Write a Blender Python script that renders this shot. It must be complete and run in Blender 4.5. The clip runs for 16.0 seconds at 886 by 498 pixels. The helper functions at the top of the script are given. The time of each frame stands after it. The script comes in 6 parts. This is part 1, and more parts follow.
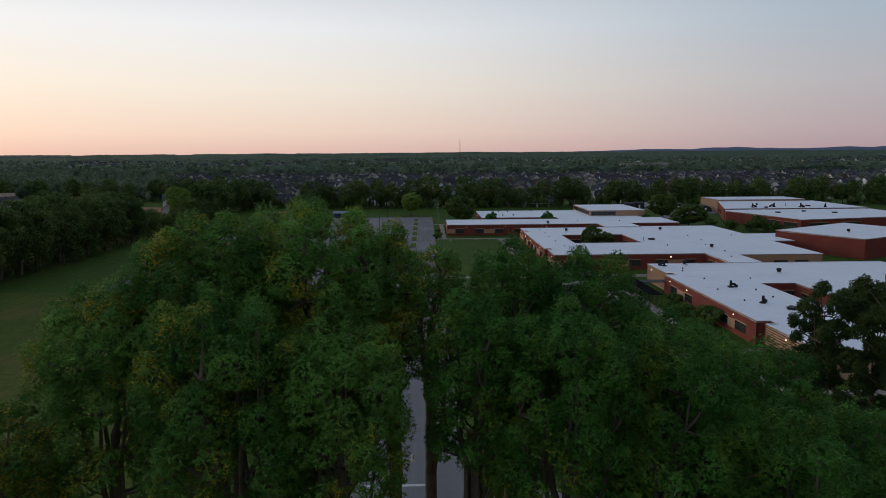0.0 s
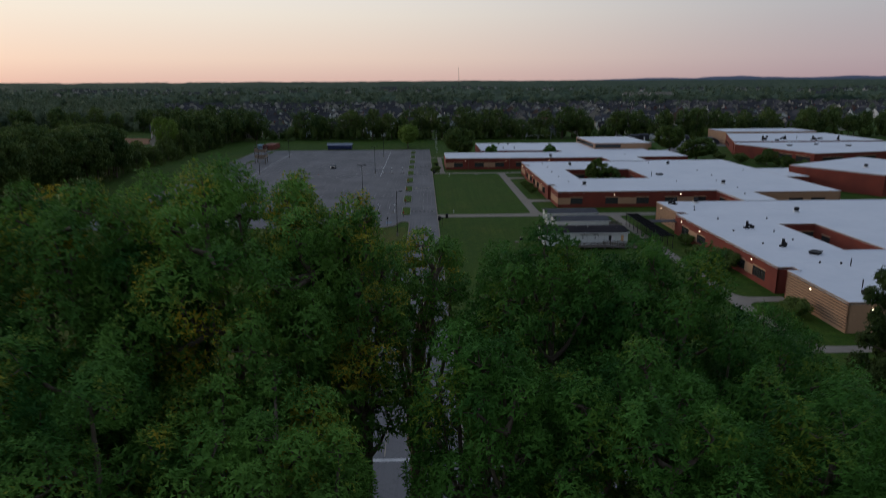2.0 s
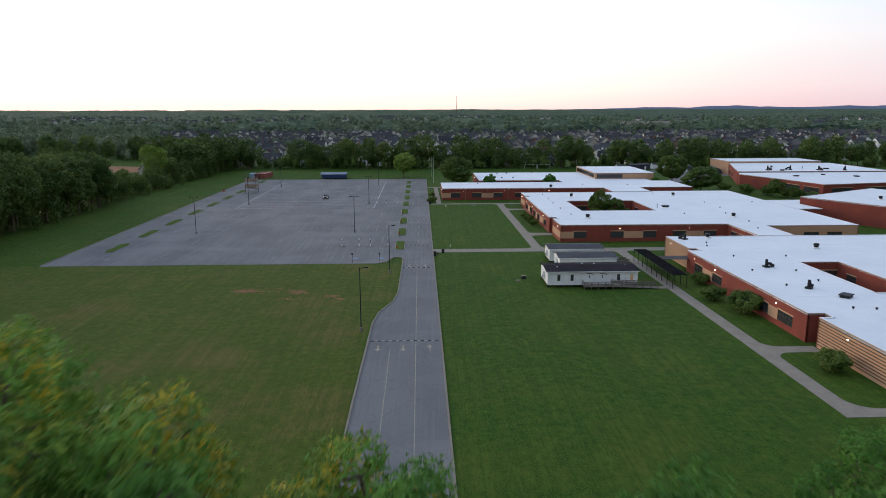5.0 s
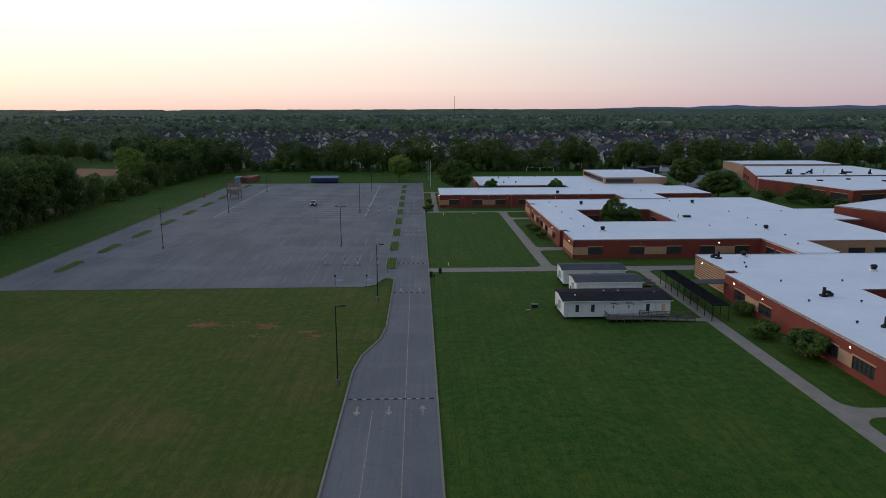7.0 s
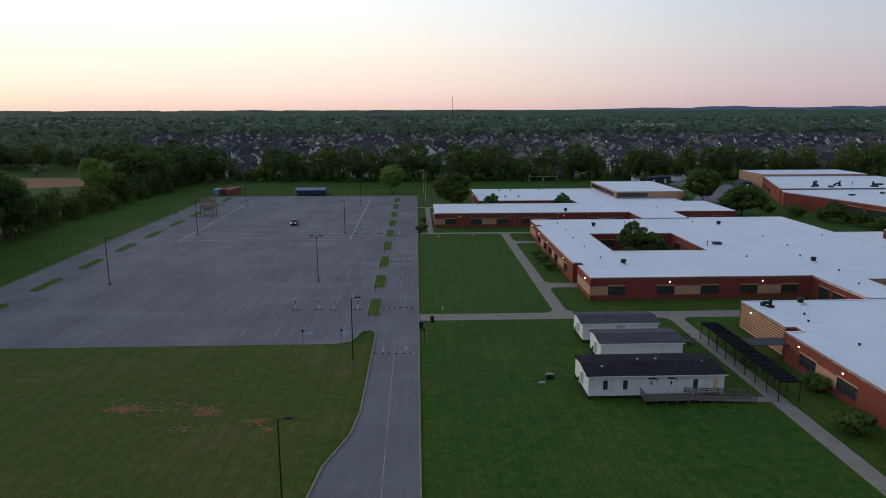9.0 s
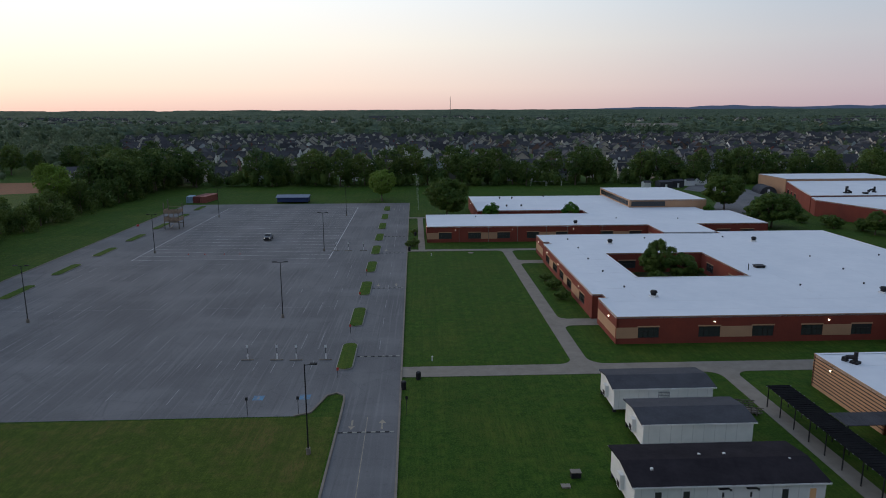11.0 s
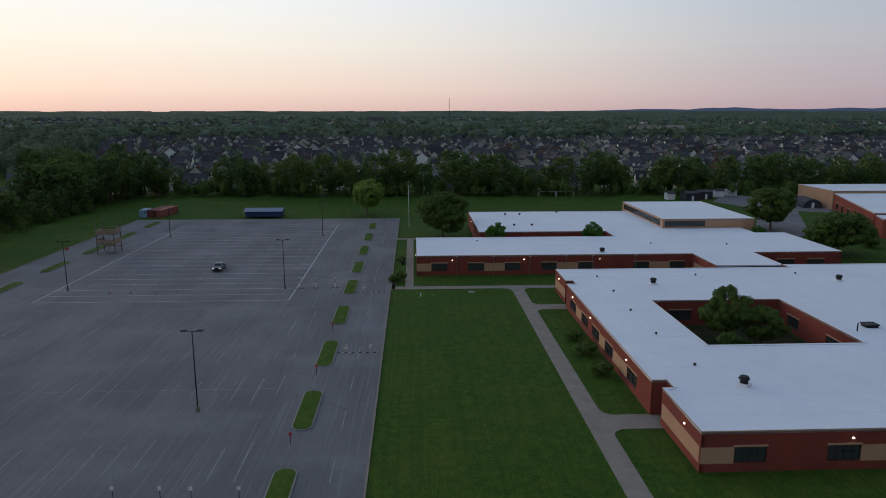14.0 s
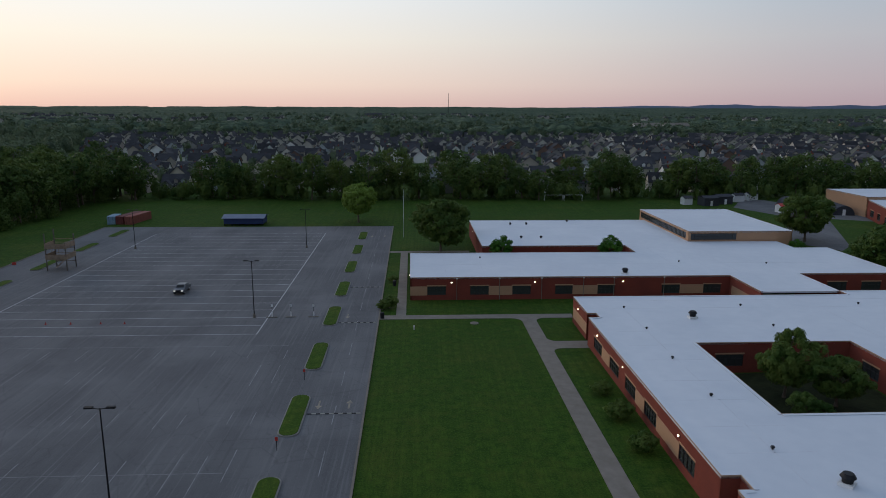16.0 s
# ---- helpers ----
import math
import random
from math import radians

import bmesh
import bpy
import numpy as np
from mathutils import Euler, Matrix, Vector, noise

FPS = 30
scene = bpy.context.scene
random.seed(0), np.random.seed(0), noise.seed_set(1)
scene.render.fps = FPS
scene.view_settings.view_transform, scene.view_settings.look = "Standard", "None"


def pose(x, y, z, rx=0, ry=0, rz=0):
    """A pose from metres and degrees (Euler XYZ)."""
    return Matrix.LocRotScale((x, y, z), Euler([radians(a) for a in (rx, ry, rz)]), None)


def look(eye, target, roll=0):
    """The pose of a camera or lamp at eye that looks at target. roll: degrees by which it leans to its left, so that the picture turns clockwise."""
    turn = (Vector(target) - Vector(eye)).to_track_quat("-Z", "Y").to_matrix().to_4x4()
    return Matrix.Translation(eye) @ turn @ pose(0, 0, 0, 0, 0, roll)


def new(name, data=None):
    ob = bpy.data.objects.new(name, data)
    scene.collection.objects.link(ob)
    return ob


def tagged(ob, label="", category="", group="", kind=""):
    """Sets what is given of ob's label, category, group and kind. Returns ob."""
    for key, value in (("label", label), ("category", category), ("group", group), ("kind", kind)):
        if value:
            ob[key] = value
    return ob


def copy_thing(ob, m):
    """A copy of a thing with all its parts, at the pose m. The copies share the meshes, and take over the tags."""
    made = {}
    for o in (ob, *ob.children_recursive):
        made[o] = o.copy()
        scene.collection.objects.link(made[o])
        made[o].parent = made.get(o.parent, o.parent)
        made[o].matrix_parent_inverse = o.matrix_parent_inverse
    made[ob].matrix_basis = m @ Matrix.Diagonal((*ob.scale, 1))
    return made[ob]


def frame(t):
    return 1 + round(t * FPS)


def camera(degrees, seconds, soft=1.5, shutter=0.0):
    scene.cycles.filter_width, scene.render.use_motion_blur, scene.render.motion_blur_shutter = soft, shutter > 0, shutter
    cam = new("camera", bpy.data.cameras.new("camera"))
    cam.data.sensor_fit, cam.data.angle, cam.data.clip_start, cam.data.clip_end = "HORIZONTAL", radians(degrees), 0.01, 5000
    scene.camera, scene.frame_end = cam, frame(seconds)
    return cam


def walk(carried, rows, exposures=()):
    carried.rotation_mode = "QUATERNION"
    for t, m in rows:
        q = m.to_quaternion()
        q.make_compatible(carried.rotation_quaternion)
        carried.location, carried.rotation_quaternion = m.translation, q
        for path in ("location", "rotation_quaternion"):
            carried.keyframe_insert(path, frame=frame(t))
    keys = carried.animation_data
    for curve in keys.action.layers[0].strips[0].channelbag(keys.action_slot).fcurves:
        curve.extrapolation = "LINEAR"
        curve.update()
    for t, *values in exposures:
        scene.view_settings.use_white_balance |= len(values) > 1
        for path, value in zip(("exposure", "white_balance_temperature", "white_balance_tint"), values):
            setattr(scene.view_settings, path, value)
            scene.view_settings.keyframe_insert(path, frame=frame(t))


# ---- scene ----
cam = camera(66.0, 16.0, soft=0.9, shutter=0.35)
PATH = [
    (0, (-1.967, -87.581, 34.259), (-1.942, -85.601, 33.98), -0.4),
    (0.5, (-1.862, -86.54, 34.231), (-1.836, -84.56, 33.95), -0.4),
    (1, (-1.835, -84.214, 34.234), (-1.806, -82.234, 33.953), -0.3),
    (1.5, (-1.733, -80.977, 34.25), (-1.704, -79.001, 33.947), -0.3),
    (2, (-1.684, -77.986, 34.373), (-1.656, -76.044, 33.896), -0.3),
    (2.5, (-1.615, -76.532, 34.324), (-1.586, -74.647, 33.657), -0.1),
    (3, (-1.561, -76.305, 34.264), (-1.533, -74.419, 33.597), -0.1),
    (3.5, (-1.487, -75.784, 34.197), (-1.458, -73.898, 33.53), -0.1),
    (4, (-1.414, -73.809, 34.177), (-1.384, -71.923, 33.51), -0.2),
    (4.5, (-1.273, -70.918, 34.176), (-1.239, -68.958, 33.777), -0.2),
    (7, (-0.547, -45.826, 34.145), (-0.505, -43.867, 33.745), -0.1),
    (7.5, (-0.21, -39.522, 35.324), (-0.165, -37.563, 34.924), -0.1),
    (8, (0.094, -32.855, 36.389), (0.141, -30.896, 35.987), -0.1),
    (8.5, (0.551, -26.493, 36.791), (0.597, -24.534, 36.392), -0.1),
    (11, (2.965, 6.483, 36.645), (3.017, 8.442, 36.245), -0.2),
    (11.5, (3.338, 13.103, 36.66), (3.389, 15.062, 36.26), -0.1),
    (12, (3.488, 19.752, 36.585), (3.542, 21.71, 36.186), -0.1),
    (12.5, (3.758, 26.259, 36.514), (3.813, 28.218, 36.116), -0.0),
    (13, (4.087, 32.801, 36.332), (4.144, 34.76, 35.934), 0.0),
    (13.5, (4.594, 39.303, 36.298), (4.651, 41.263, 35.901), -0.0),
    (14, (5.151, 45.978, 36.181), (5.207, 47.938, 35.785), 0.0),
    (14.5, (5.485, 52.59, 36.262), (5.544, 54.55, 35.865), 0.0),
    (15, (5.749, 59.219, 36.435), (5.809, 61.179, 36.039), 0.1),
    (15.5, (6.001, 64.173, 36.599), (6.06, 66.133, 36.204), 0.1),
    (16, (5.925, 67.846, 36.558), (5.985, 69.804, 36.151), 0.2),
]
EXPOSURES = [(0, -0.14, 6200, 11), (0.7, -0.24, 6200, 11), (1.6, -0.24, 6200, 11), (2.3, -0.12, 6150, 10), (2.4, 1.28, 6500, 6), (2.5, 1.48, 6600, 5), (3.0, 1.98, 6600, 4), (3.5, 2.1, 6600, 4), (4.0, 2.12, 6600, 4), (4.5, 1.62, 6650, 6), (4.7, 1.3, 6500, 8),
             (5.6, 0.4, 6200, 10), (7.0, 0.2, 6020, 9), (8.5, 0.2, 6020, 9), (11.5, 0.12, 5980, 8.5), (12.5, 0.06, 5980, 8.5), (14.0, -0.02, 5980, 8.5), (16.0, -0.05, 5980, 8.5)]
walk(cam, [(t, look(eye, target, roll)) for t, eye, target, roll in PATH], EXPOSURES)


# ==== world and light ====
SUN_AZ, SUN_EL = -46.0, 3.0          # degrees from +y towards +x, and above the horizon

SKY_STRENGTH = 1.0
WARM_BAND = ((0.0, (0.85, 0.56, 0.46)), (0.03, (0.98, 0.74, 0.58)), (0.09, (1.02, 0.90, 0.74)), (0.17, (0.98, 0.96, 0.92)), (0.32, (0.51, 0.575, 0.65)), (0.6, (0.41, 0.48, 0.61)), (1.0, (0.39, 0.46, 0.6)))
COOL_BAND = ((0.0, (0.46, 0.33, 0.35)), (0.03, (0.5, 0.4, 0.41)), (0.09, (0.5, 0.475, 0.485)), (0.17, (0.42, 0.49, 0.55)), (0.32, (0.355, 0.42, 0.52)), (0.6, (0.395, 0.465, 0.6)), (1.0, (0.39, 0.46, 0.6)))

world = bpy.data.worlds.new("dusk_sky")
scene.world = world
world.use_nodes = True
wn, wl = world.node_tree.nodes, world.node_tree.links
wn.clear()
sky = wn.new("ShaderNodeTexSky")
sky.sky_type = "NISHITA"
sky.sun_disc = False
sky.sun_elevation = radians(SUN_EL)
sky.sun_rotation = radians(SUN_AZ)
sky.altitude = 200
sky.air_density, sky.dust_density, sky.ozone_density = 1.0, 1.5, 1.0
# The dusk sky: two bands of colour from the horizon to the zenith, on the sunset's side and away from it; dimmer opposite the sunset.
coord, split = wn.new("ShaderNodeTexCoord"), wn.new("ShaderNodeSeparateXYZ")
wl.new(coord.outputs["Generated"], split.inputs[0])


def sky_band(stops):
    ramp = wn.new("ShaderNodeValToRGB")
    e = ramp.color_ramp.elements
    for k, (p, c) in enumerate(stops):
        if k > 1:
            e.new(p)
        e[k].position, e[k].color = p, (*c, 1)
    wl.new(split.outputs["Z"], ramp.inputs[0])
    return ramp.outputs[0]


warm = sky_band(WARM_BAND)
cool = sky_band(COOL_BAND)
towards = wn.new("ShaderNodeVectorMath")
towards.operation = "DOT_PRODUCT"
towards.inputs[1].default_value = (math.sin(radians(SUN_AZ)), math.cos(radians(SUN_AZ)), 0)
wl.new(coord.outputs["Generated"], towards.inputs[0])
side = wn.new("ShaderNodeMapRange")
side.interpolation_type = "SMOOTHSTEP"
side.inputs[1].default_value, side.inputs[2].default_value = 0.1, 1.0
wl.new(towards.outputs["Value"], side.inputs[0])
blend = wn.new("ShaderNodeMix")
blend.data_type = "RGBA"
wl.new(side.outputs[0], blend.inputs[0])
wl.new(cool, blend.inputs[6])
wl.new(warm, blend.inputs[7])
both = wn.new("ShaderNodeMix")
both.data_type, both.blend_type = "RGBA", "ADD"
both.inputs[0].default_value = 0.007
wl.new(blend.outputs[2], both.inputs[6])
wl.new(sky.outputs[0], both.inputs[7])
away = wn.new("ShaderNodeMapRange")
away.interpolation_type = "SMOOTHSTEP"
for k, v in enumerate((-0.9, 0.15, 0.38, 1.0)):
    away.inputs[1 + k].default_value = v
wl.new(towards.outputs["Value"], away.inputs[0])
dusk = wn.new("ShaderNodeMix")
dusk.data_type, dusk.blend_type = "RGBA", "MULTIPLY"
dusk.inputs[0].default_value = 1.0
wl.new(both.outputs[2], dusk.inputs[6])
wl.new(away.outputs[0], dusk.inputs[7])
bg = wn.new("ShaderNodeBackground")
bg.inputs["Strength"].default_value = SKY_STRENGTH
wo = wn.new("ShaderNodeOutputWorld")
wl.new(dusk.outputs[2], bg.inputs[0])
wl.new(bg.outputs[0], wo.inputs[0])

sun = new("sun", bpy.data.lights.new("sun", "SUN"))
sun.data.energy, sun.data.angle, sun.data.color = 0.75, radians(20), (1.0, 0.72, 0.5)
sa, se = radians(SUN_AZ), radians(SUN_EL + 5)
sun.matrix_basis = look((0, 0, 0), (-math.sin(sa) * math.cos(se), -math.cos(sa) * math.cos(se), -math.sin(se)))


# ==== materials ====
def material(name, colour, rough=0.85, vary=None, scale=3.0, fine=40.0, amount=0.5, bump=0.0, bump_scale=60.0,
             metal=0.0, spec=0.3, random_amount=0.0, emit=None):
    """A node material: the base colour drifts towards vary at two scales of noise; random_amount shifts its value object by object."""
    m = bpy.data.materials.new(name)
    m.use_nodes = True
    n, l = m.node_tree.nodes, m.node_tree.links
    b = n["Principled BSDF"]
    b.inputs["Roughness"].default_value = rough
    b.inputs["Metallic"].default_value = metal
    b.inputs["Specular IOR Level"].default_value = spec
    if emit:
        b.inputs["Emission Color"].default_value = (*emit[0], 1)
        b.inputs["Emission Strength"].default_value = emit[1]
    geo = n.new("ShaderNodeNewGeometry")
    colour_out = None
    if vary:
        big, small = n.new("ShaderNodeTexNoise"), n.new("ShaderNodeTexNoise")
        big.inputs["Scale"].default_value, small.inputs["Scale"].default_value = 1.0 / scale, fine / 10.0
        big.inputs["Detail"].default_value, small.inputs["Detail"].default_value = 4, 3
        for t in (big, small):
            l.new(geo.outputs["Position"], t.inputs["Vector"])
        add = n.new("ShaderNodeMath")
        add.operation = "MULTIPLY_ADD"
        l.new(small.outputs[0], add.inputs[0])
        add.inputs[1].default_value = 0.5
        l.new(big.outputs[0], add.inputs[2])
        ramp = n.new("ShaderNodeMapRange")
        ramp.inputs[1].default_value, ramp.inputs[2].default_value = 0.45, 1.05
        ramp.inputs[3].default_value, ramp.inputs[4].default_value = 0.0, amount * 2
        l.new(add.outputs[0], ramp.inputs[0])
        mix = n.new("ShaderNodeMix")
        mix.data_type = "RGBA"
        mix.inputs[6].default_value, mix.inputs[7].default_value = (*colour, 1), (*vary, 1)
        l.new(ramp.outputs[0], mix.inputs[0])
        colour_out = mix.outputs[2]
    if random_amount:
        info, hsv, rng_map = n.new("ShaderNodeObjectInfo"), n.new("ShaderNodeHueSaturation"), n.new("ShaderNodeMapRange")
        l.new(info.outputs["Random"], rng_map.inputs[0])
        rng_map.inputs[3].default_value, rng_map.inputs[4].default_value = 1 - random_amount, 1 + random_amount
        l.new(rng_map.outputs[0], hsv.inputs["Value"])
        hsv.inputs["Color"].default_value = (*colour, 1)
        if colour_out:
            l.new(colour_out, hsv.inputs["Color"])
        colour_out = hsv.outputs[0]
    if colour_out:
        l.new(colour_out, b.inputs["Base Color"])
    else:
        b.inputs["Base Color"].default_value = (*colour, 1)
    if bump:
        t, bp = n.new("ShaderNodeTexNoise"), n.new("ShaderNodeBump")
        t.inputs["Scale"].default_value = bump_scale / 10.0
        l.new(geo.outputs["Position"], t.inputs["Vector"])
        l.new(t.outputs[0], bp.inputs["Height"])
        bp.inputs["Strength"].default_value = bump
        bp.inputs["Distance"].default_value = 0.1
        l.new(bp.outputs[0], b.inputs["Normal"])
    return m


M = {}
M["concrete"] = material("concrete", (0.185, 0.158, 0.125), 0.9, (0.255, 0.225, 0.185), 2, 15, 0.5, 0.1, 60)
M["kerb"] = material("weathered_kerb", (0.165, 0.14, 0.11), 0.9, (0.24, 0.21, 0.17), 2, 15, 0.5, 0.1, 60)
M["paint"] = material("worn_white_paint", (0.55, 0.55, 0.54), 0.8, (0.22, 0.22, 0.222), 1.2, 30, 0.35)
M["yellow"] = material("worn_yellow_paint", (0.4, 0.34, 0.24), 0.8, (0.18, 0.165, 0.14), 1.0, 30, 0.6)
M["brick"] = material("red_brick", (0.25, 0.056, 0.034), 0.85, (0.175, 0.042, 0.03), 4, 40, 0.5, 0.1, 100)
M["tan"] = material("tan_brick", (0.52, 0.31, 0.18), 0.85, (0.43, 0.255, 0.15), 4, 40, 0.5, 0.1, 100)
M["roof"] = material("white_roof_membrane", (0.7, 0.725, 0.755), 0.6, (0.58, 0.615, 0.66), 9, 6, 0.4)
M["coping"] = material("white_metal_coping", (0.75, 0.75, 0.74), 0.5)
M["glass"] = material("dark_window_glass", (0.05, 0.054, 0.055), 0.08, spec=0.6)
M["frame"] = material("dark_bronze_frame", (0.03, 0.028, 0.026), 0.5)
M["dark"] = material("dark_metal", (0.014, 0.014, 0.016), 0.6, (0.03, 0.03, 0.031), 1, 20, 0.4, spec=0.2)
M["lamp"] = material("lit_wall_lamp", (1, 0.8, 0.55), 0.5, emit=((1.0, 0.75, 0.48), 7.0))
M["bark"] = material("bark", (0.10, 0.075, 0.055), 0.95, (0.17, 0.135, 0.1), 0.6, 60, 0.6, 0.6, 90)
M["siding"] = material("pale_metal_siding", (0.8, 0.8, 0.77), 0.6, (0.66, 0.67, 0.65), 1.6, 14, 0.45)
M["shingle"] = material("dark_shingle", (0.04, 0.041, 0.046), 0.95, (0.075, 0.076, 0.082), 3, 30, 0.5, 0.2, 90, spec=0.1, random_amount=0.35)
M["canopy_black"] = material("black_canopy_metal", (0.008, 0.008, 0.009), 0.9, (0.016, 0.016, 0.017), 2, 20, 0.4, spec=0.06)
M["darkroof"] = material("dark_portable_roof", (0.014, 0.012, 0.015), 0.95, (0.03, 0.026, 0.03), 3, 20, 0.5, spec=0.08)
M["wood"] = material("weathered_wood", (0.2, 0.17, 0.14), 0.9, (0.12, 0.1, 0.085), 1, 30, 0.6)

M["batten"] = material("stained_batten", (0.68, 0.69, 0.67), 0.7, (0.52, 0.53, 0.51), 1.5, 20, 0.5)
M["frame_grey"] = material("grey_louvre", (0.25, 0.26, 0.27), 0.6)
M["seam"] = material("roof_membrane_lap", (0.71, 0.73, 0.76), 0.7, (0.6, 0.62, 0.66), 2, 20, 0.5)
M["fascia"] = material("tan_metal_fascia", (0.5, 0.36, 0.26), 0.5, (0.4, 0.28, 0.2), 4, 20, 0.5)
M["faint"] = material("faded_paint", (0.34, 0.34, 0.34), 0.85, (0.13, 0.13, 0.132), 1.4, 14, 0.5)
M["yard"] = material("pale_yard_paint", (0.55, 0.55, 0.55), 0.85, (0.14, 0.14, 0.142), 1.6, 14, 0.42)
M["blue_paint"] = material("blue_paint", (0.09, 0.26, 0.42), 0.8, (0.12, 0.15, 0.19), 1, 20, 0.5)
M["soil"] = material("bare_soil", (0.13, 0.082, 0.03), 0.95, (0.24, 0.09, 0.045), 1.6, 9, 0.6, 0.4, 30)
# Near-black ground colour that paints the shade inside the courtyard.
M["court_shade"] = material("court_shade_ground", (0.016, 0.02, 0.01), 0.95, (0.035, 0.04, 0.016), 2, 16, 0.6, 0.4, 30, spec=0.1)
M["rubber"] = material("black_rubber", (0.025, 0.025, 0.026), 0.8)
M["bump_white"] = material("white_rubber", (0.3, 0.29, 0.25), 0.8)
M["red_sign"] = material("red_sign", (0.45, 0.05, 0.04), 0.6)
M["greyroof"] = material("grey_shingle", (0.036, 0.037, 0.044), 0.8, (0.06, 0.061, 0.07), 2, 30, 0.5, 0.2, 90, spec=0.25)
M["amber"] = material("lit_amber_window", (0.5, 0.32, 0.18), 0.5, emit=((1.0, 0.6, 0.25), 0.04))
M["headlamp"] = material("lit_headlight", (1, 0.95, 0.85), 0.3, emit=((1.0, 0.9, 0.75), 0.5))
M["silver"] = material("silver_paint", (0.13, 0.137, 0.15), 0.35, metal=0.4, spec=0.5)
M["red_steel"] = material("faded_red_steel", (0.33, 0.1, 0.075), 0.7, (0.24, 0.08, 0.06), 1.5, 20, 0.6)
M["dark_red"] = material("dark_red_steel", (0.2, 0.05, 0.045), 0.7, (0.13, 0.04, 0.035), 1.5, 20, 0.6)
M["pale_blue"] = material("pale_blue_steel", (0.35, 0.45, 0.52), 0.7, (0.2, 0.3, 0.4), 2.5, 10, 0.7)
M["blue_steel"] = material("blue_steel", (0.035, 0.06, 0.17), 0.6, (0.03, 0.045, 0.12), 1.5, 20, 0.5)
M["blue_roof"] = material("grey_blue_roof", (0.19, 0.22, 0.3), 0.6, (0.14, 0.17, 0.24), 2, 20, 0.5)
M["ply"] = material("raw_plywood", (0.4, 0.3, 0.21), 0.85, (0.25, 0.18, 0.125), 0.8, 30, 0.6)


def leaf_material(name, colour, vary, gold=None, bough=0.3):
    m = bpy.data.materials.new(name)
    m.use_nodes = True
    n, l = m.node_tree.nodes, m.node_tree.links
    b = n["Principled BSDF"]
    b.inputs["Roughness"].default_value = 0.6
    b.inputs["Specular IOR Level"].default_value = 0.1
    geo, info = n.new("ShaderNodeNewGeometry"), n.new("ShaderNodeObjectInfo")
    noise_tex = n.new("ShaderNodeTexNoise")
    noise_tex.inputs["Scale"].default_value = bough
    l.new(geo.outputs["Position"], noise_tex.inputs["Vector"])
    a = n.new("ShaderNodeMath")
    a.operation = "MULTIPLY_ADD"
    l.new(geo.outputs["Random Per Island"], a.inputs[0])
    a.inputs[1].default_value = 0.55
    spread = n.new("ShaderNodeMapRange")
    spread.inputs[1].default_value, spread.inputs[2].default_value, spread.inputs[4].default_value = 0.3, 0.7, 1.2
    l.new(noise_tex.outputs[0], spread.inputs[0])
    l.new(spread.outputs[0], a.inputs[2])
    c = n.new("ShaderNodeMath")
    c.operation = "MULTIPLY_ADD"
    l.new(info.outputs["Random"], c.inputs[0])
    c.inputs[1].default_value = 0.5
    l.new(a.outputs[0], c.inputs[2])
    r = n.new("ShaderNodeMapRange")
    r.inputs[1].default_value, r.inputs[2].default_value = 0.3, 1.9
    l.new(c.outputs[0], r.inputs[0])
    mix = n.new("ShaderNodeMix")
    mix.data_type = "RGBA"
    mix.inputs[6].default_value, mix.inputs[7].default_value = (*colour, 1), (*vary, 1)
    l.new(r.outputs[0], mix.inputs[0])
    col = mix.outputs[2]
    if gold:
        patch, pr, ir, mul, mg = (n.new("ShaderNode" + k) for k in ("TexNoise", "MapRange", "MapRange", "Math", "Mix"))
        patch.inputs["Scale"].default_value, patch.inputs["Detail"].default_value = 0.55, 3
        l.new(geo.outputs["Position"], patch.inputs["Vector"])
        pr.inputs[1].default_value, pr.inputs[2].default_value = 0.53, 0.66
        l.new(patch.outputs[0], pr.inputs[0])
        ir.inputs[1].default_value, ir.inputs[2].default_value = 0.35, 0.75
        l.new(geo.outputs["Random Per Island"], ir.inputs[0])
        mul.operation = "MULTIPLY"
        l.new(pr.outputs[0], mul.inputs[0])
        l.new(ir.outputs[0], mul.inputs[1])
        mg.data_type = "RGBA"
        l.new(mul.outputs[0], mg.inputs[0])
        l.new(col, mg.inputs[6])
        mg.inputs[7].default_value = (*gold, 1)
        col = mg.outputs[2]
    l.new(col, b.inputs["Base Color"])
    tr = n.new("ShaderNodeBsdfTranslucent")
    l.new(col, tr.inputs[0])
    ms = n.new("ShaderNodeMixShader")
    ms.inputs[0].default_value = 0.22
    l.new(b.outputs[0], ms.inputs[1])
    l.new(tr.outputs[0], ms.inputs[2])
    l.new(ms.outputs[0], n["Material Output"].inputs[0])
    return m


M["leaf"] = leaf_material("leaf_green", (0.03, 0.1, 0.012), (0.09, 0.2, 0.022))
M["leaf_tall"] = leaf_material("leaf_tall_green", (0.016, 0.075, 0.013), (0.115, 0.265, 0.042), (0.2, 0.25, 0.024), 0.8)
M["leaf_warm"] = leaf_material("leaf_green_and_gold", (0.03, 0.11, 0.021), (0.18, 0.35, 0.06), (0.5, 0.37, 0.03), 0.8)
M["leaf_ragged"] = leaf_material("leaf_dull_green", (0.03, 0.06, 0.014), (0.075, 0.11, 0.024), None, 0.5)
# The hills' blue-grey is distance haze painted into the base colour.
M["hill"] = material("hazy_hill", (0.13, 0.155, 0.215), 1.0, (0.15, 0.175, 0.235), 300, 1, 0.5, spec=0.0)
M["leaf_light"] = leaf_material("leaf_light_green", (0.12, 0.21, 0.026), (0.21, 0.3, 0.055))
M["leaf_round"] = leaf_material("leaf_deep_green", (0.036, 0.085, 0.016), (0.13, 0.175, 0.036), None, 0.5)
